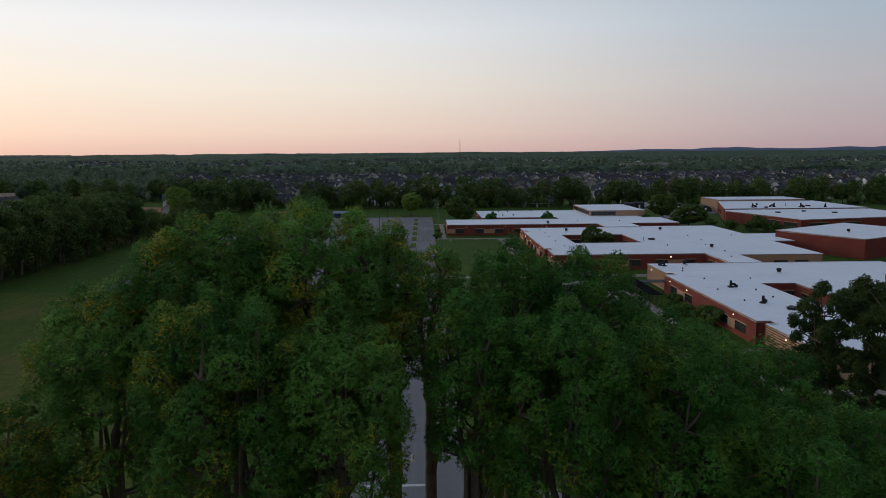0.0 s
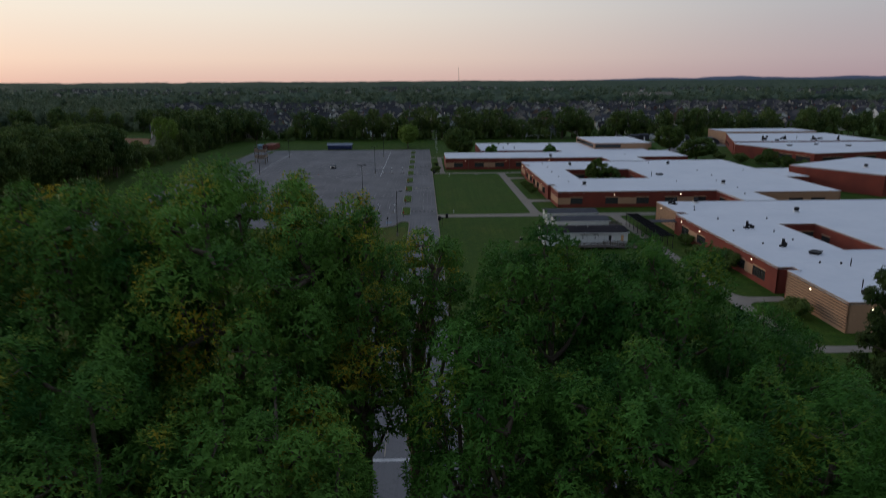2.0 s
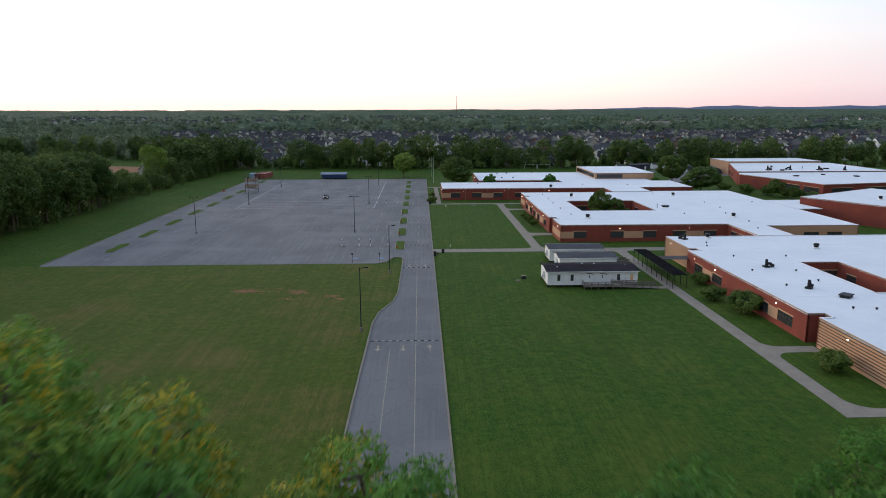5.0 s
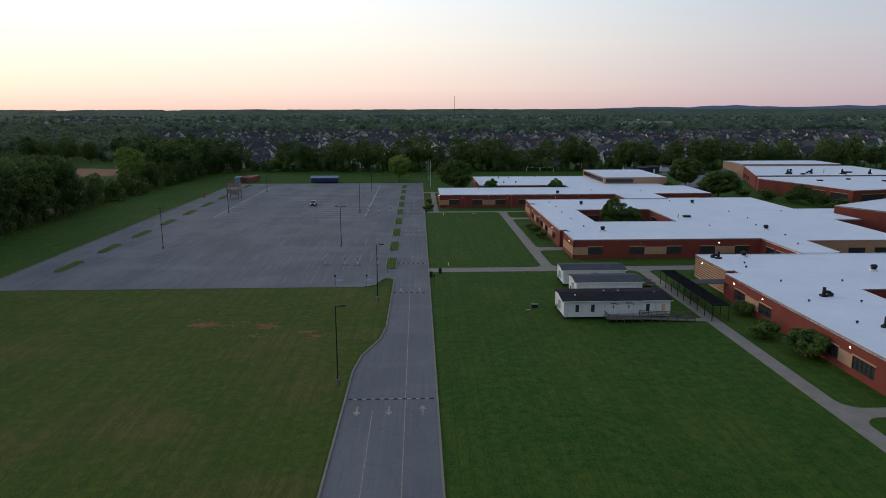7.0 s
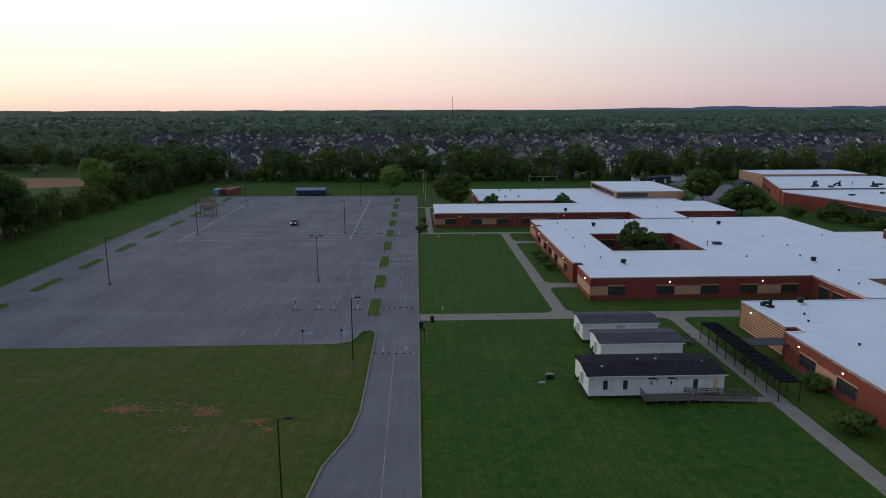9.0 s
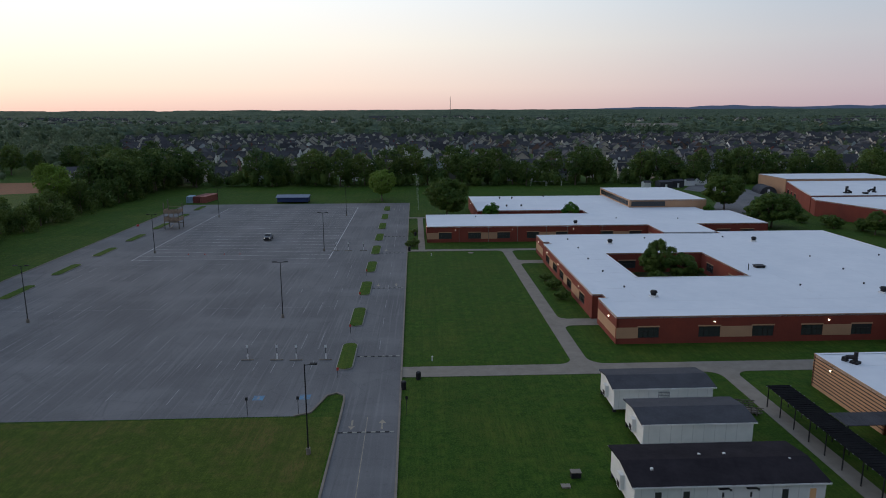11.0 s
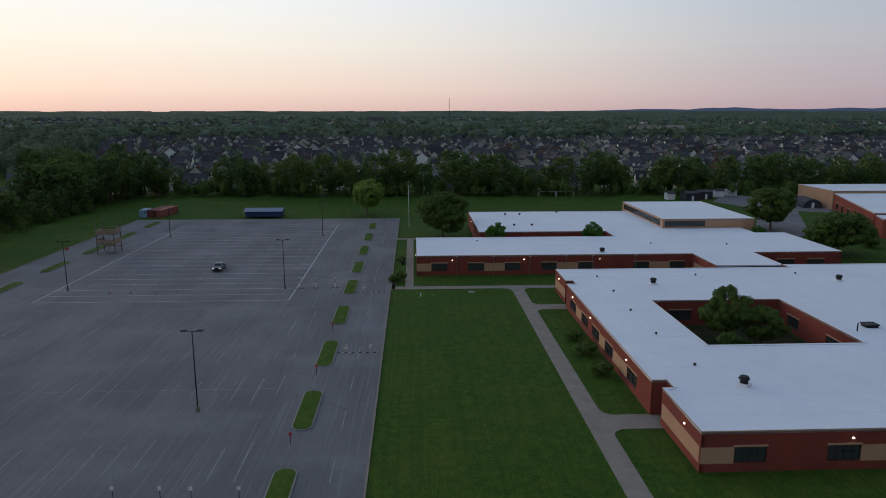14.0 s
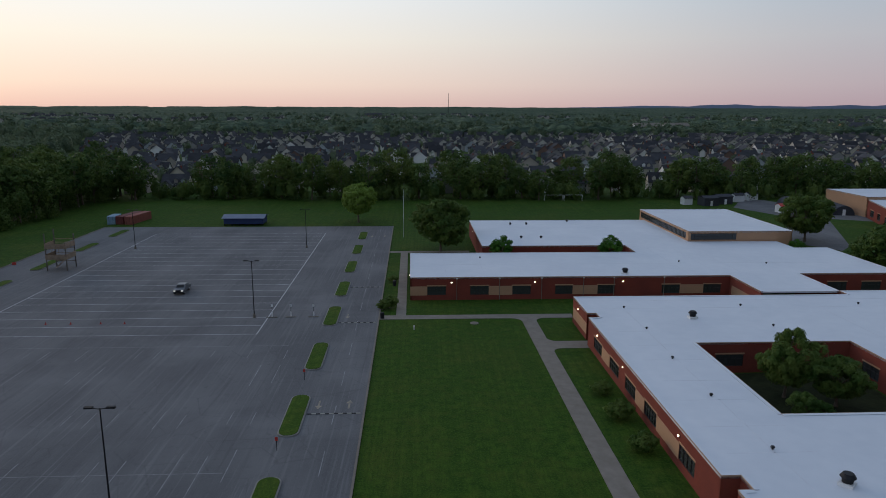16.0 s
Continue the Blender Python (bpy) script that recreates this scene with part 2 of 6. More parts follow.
M["leaf_dark"] = leaf_material("leaf_dark_green", (0.034, 0.08, 0.022), (0.145, 0.195, 0.045), None, 0.22)
# Far leaves: aerial haze is blended into the green as pale blue-grey.
M["leaf_far_haze"] = leaf_material("leaf_far_haze", (0.045, 0.078, 0.046), (0.17, 0.215, 0.12), None, 0.06)


def shaded_woods_material(name, dark, mid, light):
    """Closed woodland seen from above: rounded crowns, the shade in the gaps between painted dark."""
    m = bpy.data.materials.new(name)
    m.use_nodes = True
    n, l = m.node_tree.nodes, m.node_tree.links
    b = n["Principled BSDF"]
    b.inputs["Roughness"].default_value, b.inputs["Specular IOR Level"].default_value = 0.95, 0.05
    geo = n.new("ShaderNodeNewGeometry")
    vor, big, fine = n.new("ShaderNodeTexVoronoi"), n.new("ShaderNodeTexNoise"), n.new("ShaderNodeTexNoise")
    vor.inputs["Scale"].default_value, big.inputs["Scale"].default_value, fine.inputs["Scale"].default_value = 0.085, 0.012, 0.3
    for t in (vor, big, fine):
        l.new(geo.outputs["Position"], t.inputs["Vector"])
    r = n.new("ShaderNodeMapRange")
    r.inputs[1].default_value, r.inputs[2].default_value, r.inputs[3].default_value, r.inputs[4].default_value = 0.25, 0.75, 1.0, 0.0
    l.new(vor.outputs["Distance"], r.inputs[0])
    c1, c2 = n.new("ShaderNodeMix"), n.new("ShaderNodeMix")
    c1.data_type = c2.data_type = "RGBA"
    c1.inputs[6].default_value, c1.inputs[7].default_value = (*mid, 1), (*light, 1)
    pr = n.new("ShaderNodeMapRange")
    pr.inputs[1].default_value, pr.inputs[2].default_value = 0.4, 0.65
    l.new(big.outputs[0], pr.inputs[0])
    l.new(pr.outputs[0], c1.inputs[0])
    # Crown shade as colour: the base goes dark towards the cell edges.
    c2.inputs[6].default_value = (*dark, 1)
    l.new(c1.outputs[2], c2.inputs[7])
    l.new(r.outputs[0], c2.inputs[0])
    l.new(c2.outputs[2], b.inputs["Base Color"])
    add, bp = n.new("ShaderNodeMath"), n.new("ShaderNodeBump")
    add.operation = "MULTIPLY_ADD"
    l.new(fine.outputs[0], add.inputs[0])
    add.inputs[1].default_value = 0.5
    l.new(r.outputs[0], add.inputs[2])
    bp.inputs["Strength"].default_value, bp.inputs["Distance"].default_value = 0.8, 3.0
    l.new(add.outputs[0], bp.inputs["Height"])
    l.new(bp.outputs[0], b.inputs["Normal"])
    return m


# All three tones are lifted and greyed to carry distance haze.
M["woods"] = shaded_woods_material("far_woods", (0.038, 0.06, 0.04), (0.07, 0.105, 0.064), (0.125, 0.16, 0.095))


def grass_material(name, dark, mid, dry, dry_amount):
    """Mown grass: patches, mottling, blade grain and faint mowing tracks."""
    m = bpy.data.materials.new(name)
    m.use_nodes = True
    n, l = m.node_tree.nodes, m.node_tree.links
    b = n["Principled BSDF"]
    b.inputs["Roughness"].default_value, b.inputs["Specular IOR Level"].default_value = 0.95, 0.1
    geo = n.new("ShaderNodeNewGeometry")

    def tex(scale, detail=3, stretch=None):
        t = n.new("ShaderNodeTexNoise")
        t.inputs["Scale"].default_value, t.inputs["Detail"].default_value = scale, detail
        if stretch:
            mp = n.new("ShaderNodeMapping")
            mp.inputs["Scale"].default_value = stretch
            l.new(geo.outputs["Position"], mp.inputs[0])
            l.new(mp.outputs[0], t.inputs["Vector"])
        else:
            l.new(geo.outputs["Position"], t.inputs["Vector"])
        return t.outputs[0]

    def band(src, lo, hi, to):
        r = n.new("ShaderNodeMapRange")
        r.inputs[1].default_value, r.inputs[2].default_value, r.inputs[4].default_value = lo, hi, to
        l.new(src, r.inputs[0])
        return r.outputs[0]

    def mix(fac, a, c, kind="MIX"):
        x = n.new("ShaderNodeMix")
        x.data_type, x.blend_type = "RGBA", kind
        l.new(fac, x.inputs[0])
        for sock, v in ((x.inputs[6], a), (x.inputs[7], c)):
            if isinstance(v, tuple):
                sock.default_value = (*v, 1)
            else:
                l.new(v, sock)
        return x.outputs[2]
    col = mix(band(tex(0.9, 5), 0.35, 0.68, 1.0), dark, mid)
    col = mix(band(tex(0.07, 5), 0.47, 0.66, dry_amount), col, dry)
    col = mix(band(tex(0.22, 4), 0.5, 0.66, 0.5), col, dark)
    col = mix(band(tex(1.0, 3, (1.5, 0.02, 1)), 0.46, 0.56, 0.5), col, dark)
    col = mix(band(tex(1.0, 3, (0.5, 0.5, 1)), 0.5, 0.64, 0.3), col, dry)
    col = mix(band(tex(2.6, 5, (1.6, 0.3, 1)), 0.5, 0.62, 0.6), col, dark)
    col = mix(band(tex(4.0, 5), 0.5, 0.64, 0.7), col, mid)
    col = mix(band(tex(9.0, 4), 0.52, 0.66, 0.6), col, tuple(0.6 * v for v in dark))
    l.new(col, b.inputs["Base Color"])
    bp = n.new("ShaderNodeBump")
    bp.inputs["Strength"].default_value, bp.inputs["Distance"].default_value = 0.7, 0.12
    l.new(tex(4.0, 4), bp.inputs["Height"])
    l.new(bp.outputs[0], b.inputs["Normal"])
    return m


def asphalt_material(name, dark, pale, wear):
    """Old asphalt: traffic streaks along the bays, blotches, fine cracks and grit."""
    m = bpy.data.materials.new(name)
    m.use_nodes = True
    n, l = m.node_tree.nodes, m.node_tree.links
    b = n["Principled BSDF"]
    b.inputs["Roughness"].default_value, b.inputs["Specular IOR Level"].default_value = 0.9, 0.25
    geo = n.new("ShaderNodeNewGeometry")

    def tex(scale, detail, stretch):
        t, mp = n.new("ShaderNodeTexNoise"), n.new("ShaderNodeMapping")
        t.inputs["Scale"].default_value, t.inputs["Detail"].default_value = scale, detail
        mp.inputs["Scale"].default_value = stretch
        mp.inputs["Rotation"].default_value = (0, 0, -0.0145)
        l.new(geo.outputs["Position"], mp.inputs[0])
        l.new(mp.outputs[0], t.inputs["Vector"])
        return t.outputs[0]

    def mix(src, lo, hi, to, a, c):
        r, x = n.new("ShaderNodeMapRange"), n.new("ShaderNodeMix")
        r.inputs[1].default_value, r.inputs[2].default_value, r.inputs[4].default_value = lo, hi, to
        l.new(src, r.inputs[0])
        x.data_type = "RGBA"
        l.new(r.outputs[0], x.inputs[0])
        for sock, v in ((x.inputs[6], a), (x.inputs[7], c)):
            if isinstance(v, tuple):
                sock.default_value = (*v, 1)
            else:
                l.new(v, sock)
        return x.outputs[2]
    col = mix(tex(0.12, 5, (1, 0.35, 1)), 0.38, 0.66, 0.7, dark, pale)
    col = mix(tex(1.0, 4, (2.6, 0.05, 1)), 0.54, 0.68, wear, col, tuple(1.35 * v for v in pale))
    col = mix(tex(1.0, 3, (1.7, 0.05, 1)), 0.56, 0.7, wear, col, tuple(0.7 * v for v in dark))
    col = mix(tex(0.05, 3, (1, 2.2, 1)), 0.52, 0.72, 0.4, col, tuple(1.25 * v for v in pale))
    col = mix(tex(1.1, 4, (1, 1, 1)), 0.6, 0.72, 0.4, col, tuple(0.75 * v for v in dark))
    vor, mp = n.new("ShaderNodeTexVoronoi"), n.new("ShaderNodeMapping")
    vor.feature = "DISTANCE_TO_EDGE"
    vor.inputs["Scale"].default_value = 0.16
    l.new(geo.outputs["Position"], vor.inputs["Vector"])
    inv = n.new("ShaderNodeMath")
    inv.operation = "SUBTRACT"
    inv.inputs[0].default_value = 1.0
    l.new(vor.outputs["Distance"], inv.inputs[1])
    col = mix(inv.outputs[0], 0.988, 0.998, 0.22, col, tuple(0.45 * v for v in dark))
    col = mix(tex(9, 2, (1, 1, 1)), 0.5, 0.8, 0.5, col, tuple(1.2 * v for v in pale))
    l.new(col, b.inputs["Base Color"])
    return m


M["island_kerb"] = material("pale_island_kerb", (0.3, 0.285, 0.25), 0.9, (0.2, 0.185, 0.16), 1.2, 15, 0.5, 0.1, 60)
M["island_grass"] = grass_material("island_grass", (0.034, 0.075, 0.008), (0.08, 0.13, 0.014), (0.12, 0.12, 0.022), 0.5)
M["grass"] = grass_material("grass", (0.022, 0.056, 0.006), (0.06, 0.112, 0.012), (0.1, 0.112, 0.018), 0.5)
M["lawn"] = grass_material("mown_lawn", (0.024, 0.058, 0.006), (0.058, 0.115, 0.011), (0.09, 0.1, 0.016), 0.45)
M["rough_grass"] = grass_material("rough_grass", (0.04, 0.066, 0.008), (0.086, 0.118, 0.015), (0.145, 0.1, 0.036), 0.75)
M["asphalt"] = asphalt_material("lot_asphalt", (0.112, 0.111, 0.113), (0.175, 0.172, 0.171), 0.36)
M["road"] = asphalt_material("road_asphalt", (0.122, 0.121, 0.123), (0.166, 0.163, 0.163), 0.18)


# ==== mesh helpers ====
def mesh_of(name, verts, faces, mat, smooth=False):
    me = bpy.data.meshes.new(name)
    me.from_pydata([tuple(v) for v in verts], [], [tuple(f) for f in faces])
    me.materials.append(mat)
    if smooth:
        me.shade_smooth()
    me.update()
    return me


def add_box(bm, x0, y0, z0, x1, y1, z1):
    v = [bm.verts.new(p) for p in ((x0, y0, z0), (x1, y0, z0), (x1, y1, z0), (x0, y1, z0),
                                   (x0, y0, z1), (x1, y0, z1), (x1, y1, z1), (x0, y1, z1))]
    for f in ((3, 2, 1, 0), (4, 5, 6, 7), (0, 1, 5, 4), (1, 2, 6, 5), (2, 3, 7, 6), (3, 0, 4, 7)):
        bm.faces.new([v[i] for i in f])
    return v


def add_prism(bm, poly, z0, z1):
    lo, hi = [bm.verts.new((x, y, z0)) for x, y in poly], [bm.verts.new((x, y, z1)) for x, y in poly]
    bm.faces.new(lo[::-1]), bm.faces.new(hi)
    for i in range(len(poly)):
        j = (i + 1) % len(poly)
        bm.faces.new((lo[i], lo[j], hi[j], hi[i]))


def add_tube(bm, a, b, r0, r1, sides=8):
    a, b = Vector(a), Vector(b)
    q = (b - a).to_track_quat("Z", "Y").to_matrix()
    rings = []
    for p, r in ((a, r0), (b, r1)):
        rings.append([bm.verts.new(p + q @ Vector((r * math.cos(k * math.tau / sides), r * math.sin(k * math.tau / sides), 0))) for k in range(sides)])
    bm.faces.new(rings[0][::-1]), bm.faces.new(rings[1])
    for k in range(sides):
        j = (k + 1) % sides
        bm.faces.new((rings[0][k], rings[0][j], rings[1][j], rings[1][k]))


def from_bm(name, bm, mat):
    me = bpy.data.meshes.new(name)
    bmesh.ops.recalc_face_normals(bm, faces=bm.faces[:])
    bm.to_mesh(me)
    bm.free()
    me.materials.append(mat)
    return me


def part(name, bm, mat, parent, label=""):
    ob = new(name, bm if isinstance(bm, bpy.types.Mesh) else from_bm(name, bm, mat))
    ob.parent = parent
    return tagged(ob, label)


def boxes(*dims):
    bm = bmesh.new()
    for d in dims:
        add_box(bm, *d)
    return bm


def thing(name, label, category, m=None, group="", kind=""):
    ob = new(name)
    ob.empty_display_size = 0.5
    if m is not None:
        ob.matrix_basis = m
    return tagged(ob, label, category, group, kind)


def sheet(name, poly, z, mat, label, category, m, holes=(), depth=0.0):
    """A flat piece of the ground with its edges."""
    bm = bmesh.new()
    if depth:
        add_prism(bm, poly, z - depth, z)
    else:
        bm.faces.new([bm.verts.new((x, y, z)) for x, y in poly])
    ob = new(name, from_bm(name, bm, mat))
    ob.matrix_basis = m
    return tagged(ob, label, category, kind="structure")


# The site is turned a little against the road's heading.
SITE = Matrix.Translation((0, 100, 0)) @ Matrix.Rotation(0.0145, 4, "Z") @ Matrix.Translation((0, -100, 0))


# ==== ground, road, lot ====
def ground_sheet():
    n, verts, faces = 72, [(0, 100, 0)], []
    radii = (60, 150, 300, 600, 1200, 2400, 4700)
    for r in radii:
        for k in range(n):
            a = k * math.tau / n
            verts.append((r * math.cos(a), 100 + r * math.sin(a), 0))
    for k in range(n):
        faces.append((0, 1 + k, 1 + (k + 1) % n))
        for i in range(len(radii) - 1):
            a, b = 1 + i * n + k, 1 + i * n + (k + 1) % n
            faces.append((a, a + n, b + n, b))
    ob = new("ground", mesh_of("ground", verts, faces, M["grass"]))
    tagged(ob, "mown green grass reaching into the distance", "lawn", kind="structure")


ground_sheet()

LOT_L, LOT_N, LOT_F, KERB = -89.0, 84.7, 279.0, -0.6
sheet("parking_lot", [(LOT_L, LOT_N), (-13.5, LOT_N), (-11.6, 85.6), (-10.9, 88.0), (-10.2, 90.6), (-9.0, 91.4), (-8.0, 90.6), (-7.8, 89), (-7.8, 84), (KERB, 84), (KERB, LOT_F), (LOT_L, LOT_F)], 0.03, M["asphalt"], "worn grey asphalt parking lot with faded lines", "parking lot", SITE)
sheet("road", [(-7.8, 84.0), (-8.0, 59), (-8.7, 53), (-10.9, 46), (-11.6, 40), (-11.9, 8), (-11.9, -22), (KERB, -22), (KERB, 84.0)], 0.034, M["road"],
      "grey asphalt entrance road with three lanes", "road", SITE)
sheet("rough_field", [(-125, -22), (-12.2, -22), (-12.2, 40), (-11.4, 46), (-9.2, 53), (-8.4, 59), (-8.2, 84.4), (-125, 84.4)], 0.008, M["rough_grass"], "mottled rough grass field with dry brown patches", "field", SITE)
sheet("lawn", [(-0.4, 100.4), (24.4, 100.4), (24.4, 182.8), (-0.4, 182.8)], 0.008, M["lawn"], "even mown green lawn between road and walkway", "lawn", SITE)
sheet("playing_field", [(-112, 281), (98, 281), (98, 338), (-112, 338)], 0.008, M["lawn"], "even mown green playing field before the trees", "lawn", SITE)
sheet("street", [(-400, -33), (400, -33), (400, -22), (-400, -22)], 0.03, M["road"], "grey asphalt street under the trees", "road", SITE)


def kerb_line(points, label="pale concrete kerb", w=0.25, h=0.16):
    bm = bmesh.new()
    for (x0, y0), (x1, y1) in zip(points, points[1:]):
        d = Vector((x1 - x0, y1 - y0)).normalized()
        s = Vector((-d.y, d.x)) * w / 2
        add_prism(bm, [(x0 - s.x, y0 - s.y), (x1 - s.x, y1 - s.y), (x1 + s.x, y1 + s.y), (x0 + s.x, y0 + s.y)], 0, h)
    ob = new("kerb", from_bm("kerb", bm, M["kerb"]))
    ob.matrix_basis = SITE
    tagged(ob, label, "kerb", kind="structure")


kerb_line([(KERB, -22), (KERB, LOT_F)])
kerb_line([(-11.9, -22), (-11.9, 8), (-11.6, 40), (-10.9, 46), (-8.7, 53), (-8.0, 59), (-7.8, 84), (-7.8, 89), (-8.0, 90.6), (-9.0, 91.4), (-10.2, 90.6), (-10.9, 88.0), (-11.6, 85.6), (-13.5, LOT_N)])
kerb_line([(LOT_L, LOT_N), (LOT_L, LOT_F)])


def island_mesh(w, l, r, z0, z1, inset=0.0):
    bm, poly = bmesh.new(), []
    w, l, r = w / 2 - inset, l / 2 - inset, r - inset
    for cx, cy, a0 in ((w - r, l - r, 0), (r - w, l - r, 90), (r - w, r - l, 180), (w - r, r - l, 270)):
        for k in range(6):
            a = radians(a0 + 18 * k)
            poly.append((cx + r * math.cos(a), cy + r * math.sin(a)))
    add_prism(bm, poly, z0, z1)
    return bm


isl = thing("parking_island", "raised grass island with a pale concrete kerb in the parking lot", "island", group="parking islands")
part("kerb", island_mesh(2.5, 11.4, 1.2, 0.0, 0.16), M["island_kerb"], isl)
part("grass", island_mesh(2.5, 11.4, 1.2, 0.1, 0.22, 0.17), M["island_grass"], isl)
ys = [105.2 + 20.0 * k - (0.3 * k if k > 4 else 0) for k in range(9)]
isl.matrix_basis = SITE @ pose(-8.9, ys[0], 0)
for y in ys[1:]:
    copy_thing(isl, SITE @ pose(-8.9, y, 0))
for k in range(9):
    copy_thing(isl, SITE @ pose(-80.4, 105 + 20.4 * k, 0))

# walks
for poly in ([(KERB, 96.4), (62, 96.4), (62, 100.3), (KERB, 100.3)],
             [(24.5, 100.3), (27.0, 100.3), (27.0, 182.9), (24.5, 182.9)],
             [(KERB, 182.9), (34, 182.9), (34, 185.2), (KERB, 185.2)],
             [(27, 167.3), (34, 167.3), (34, 170.6), (27, 170.6)],
             [(27, 118.4), (34, 118.4), (34, 122.2), (27, 122.2)],
             [(2.4, 185.2), (4.2, 185.2), (4.2, 239), (2.4, 239)],
             [(KERB, 239), (20, 239), (20, 241), (KERB, 241)],
             [(44.4, 3), (46.8, 3), (46.8, 96.4), (44.4, 96.4)],
             [(46.8, 24), (54, 24), (54, 26.5), (46.8, 26.5)],
             [(46.8, 3), (120, 3), (120, 5.2), (46.8, 5.2)]) + tuple(
                 [(x, y)] + [(x + sx * r * (1 - math.sin(a)), y + sy * r * (1 - math.cos(a))) for a in (0, 0.26, 0.52, 0.79, 1.05, 1.31, 1.5708)][::1]
                 for x, y, sx, sy, r in ((24.5, 100.3, -1, 1, 2.2), (27.0, 100.3, 1, 1, 2.6), (27, 118.4, 1, -1, 1.8), (27, 122.2, 1, 1, 1.8), (27, 167.3, 1, -1, 1.5), (27, 170.6, 1, 1, 1.5),
                                         (24.5, 182.9, -1, -1, 2.0), (27, 182.9, 1, -1, 1.8), (44.4, 96.4, -1, -1, 2.0), (46.8, 96.4, 1, -1, 2.0), (46.8, 24, 1, -1, 2.4), (46.8, 26.5, 1, 1, 2.4), (46.8, 5.2, 1, 1, 3.0))):
    sheet("walkway", poly, 0.05, M["concrete"], "pale concrete walkway across the lawn", "walkway", SITE, depth=0.05)


# ==== school ====
ROOF = 4.5


def wall_run(parent, p0, p1, z1, wins=(), tans=(), zw=(1.0, 2.75), mat="brick", thick=0.35, full_tan=False, stripes=0):
    """A wall from p0 to p1 (outside on the right of the way), with window openings at (from, to) along it, and tan panels."""
    a, b = Vector((*p0, 0)), Vector((*p1, 0))
    length = (b - a).length
    ang = math.atan2(b.y - a.y, b.x - a.x)
    loc = Matrix.Translation(a) @ Matrix.Rotation(ang, 4, "Z")

    def put(name, bm, mt, under=None, label=""):
        ob = part(name, bm, M[mt], under or parent, label)
        if under is None:
            ob.matrix_basis = loc
        return ob
    bm = bmesh.new()
    cuts = sorted(wins)
    add_box(bm, 0, 0, 0, length, thick, zw[0] if cuts else z1)
    if cuts:
        add_box(bm, 0, 0, zw[1], length, thick, z1)
        x = 0.0
        for c0, c1 in cuts:
            add_box(bm, x, 0, zw[0], c0, thick, zw[1])
            x = c1
        add_box(bm, x, 0, zw[0], length, thick, zw[1])
    put("wall", bm, "tan" if full_tan else mat)
    for t0, t1 in tans:
        put("tan_panel", boxes((t0, -0.03, zw[0] - 0.05, t1, 0.0, zw[1])), "tan")
    for k in range(stripes):
        z = 0.5 + k * (z1 - 1.0) / max(1, stripes - 1)
        put("stripe", boxes((0.1, -0.025, z, length - 0.05, 0.0, z + 0.12)), "frame")
    for c0, c1 in cuts:
        w = put("window", boxes((c0, 0.12, zw[0], c1, 0.16, zw[1])), "glass", label="dark window pane")
        fr = bmesh.new()
        add_box(fr, c0, 0.04, zw[0], c1, 0.12, zw[0] + 0.08)
        add_box(fr, c0, 0.04, zw[1] - 0.08, c1, 0.12, zw[1])
        nm = max(2, round((c1 - c0) / 0.9))
        for k in range(nm + 1):
            x = c0 + (c1 - c0 - 0.08) * k / nm
            add_box(fr, x, 0.045, zw[0] + 0.08, x + 0.08, 0.118, zw[1] - 0.08)
        add_box(fr, c0, 0.05, zw[1] - 0.75, c1, 0.115, zw[1] - 0.69)
        put("window_frame", fr, "frame")
        put("lintel", boxes((c0 - 0.1, -0.035, zw[1], c1 + 0.1, 0.0, zw[1] + 0.22)), "tan")
    # membrane turned over the wall's top, and a thin metal edge; walls that meet differ a little in height
    dz = 0.004 if abs(b.x - a.x) < abs(b.y - a.y) else 0.0
    put("coping", boxes((0.0, 0.004, z1, length, 0.45, z1 + 0.05 + dz)), "roof")
    put("fascia", boxes((-0.04, -0.04, z1 - 0.1 + dz, length + 0.04, 0.0, z1 + 0.06 + dz)), "fascia")


def roof_slab(parent, poly, z, holes=(), name="roof"):
    bm = bmesh.new()
    for loop in (poly, *holes):
        vs = [bm.verts.new((x, y, z)) for x, y in loop]
        for i in range(len(vs)):
            bm.edges.new((vs[i], vs[(i + 1) % len(vs)]))
    bmesh.ops.triangle_fill(bm, use_beauty=True, edges=bm.edges[:])
    for f in bm.faces:
        if f.normal.z < 0:
            f.normal_flip()
    geom = bmesh.ops.extrude_face_region(bm, geom=bm.faces[:])
    for v in [g for g in geom["geom"] if isinstance(g, bmesh.types.BMVert)]:
        v.co.z -= 0.3
    return part(name, bm, M["roof"], parent)


def walls_round(parent, poly, z1, spec=None, **kw):
    """Walls along a footprint; spec maps an edge's number to the arguments of its wall."""
    for i in range(len(poly)):
        args = dict(kw)
        args.update((spec or {}).get(i, {}))
        if args.get("skip"):
            continue
        args.pop("skip", None)
        wall_run(parent, poly[i], poly[(i + 1) % len(poly)], z1, **args)


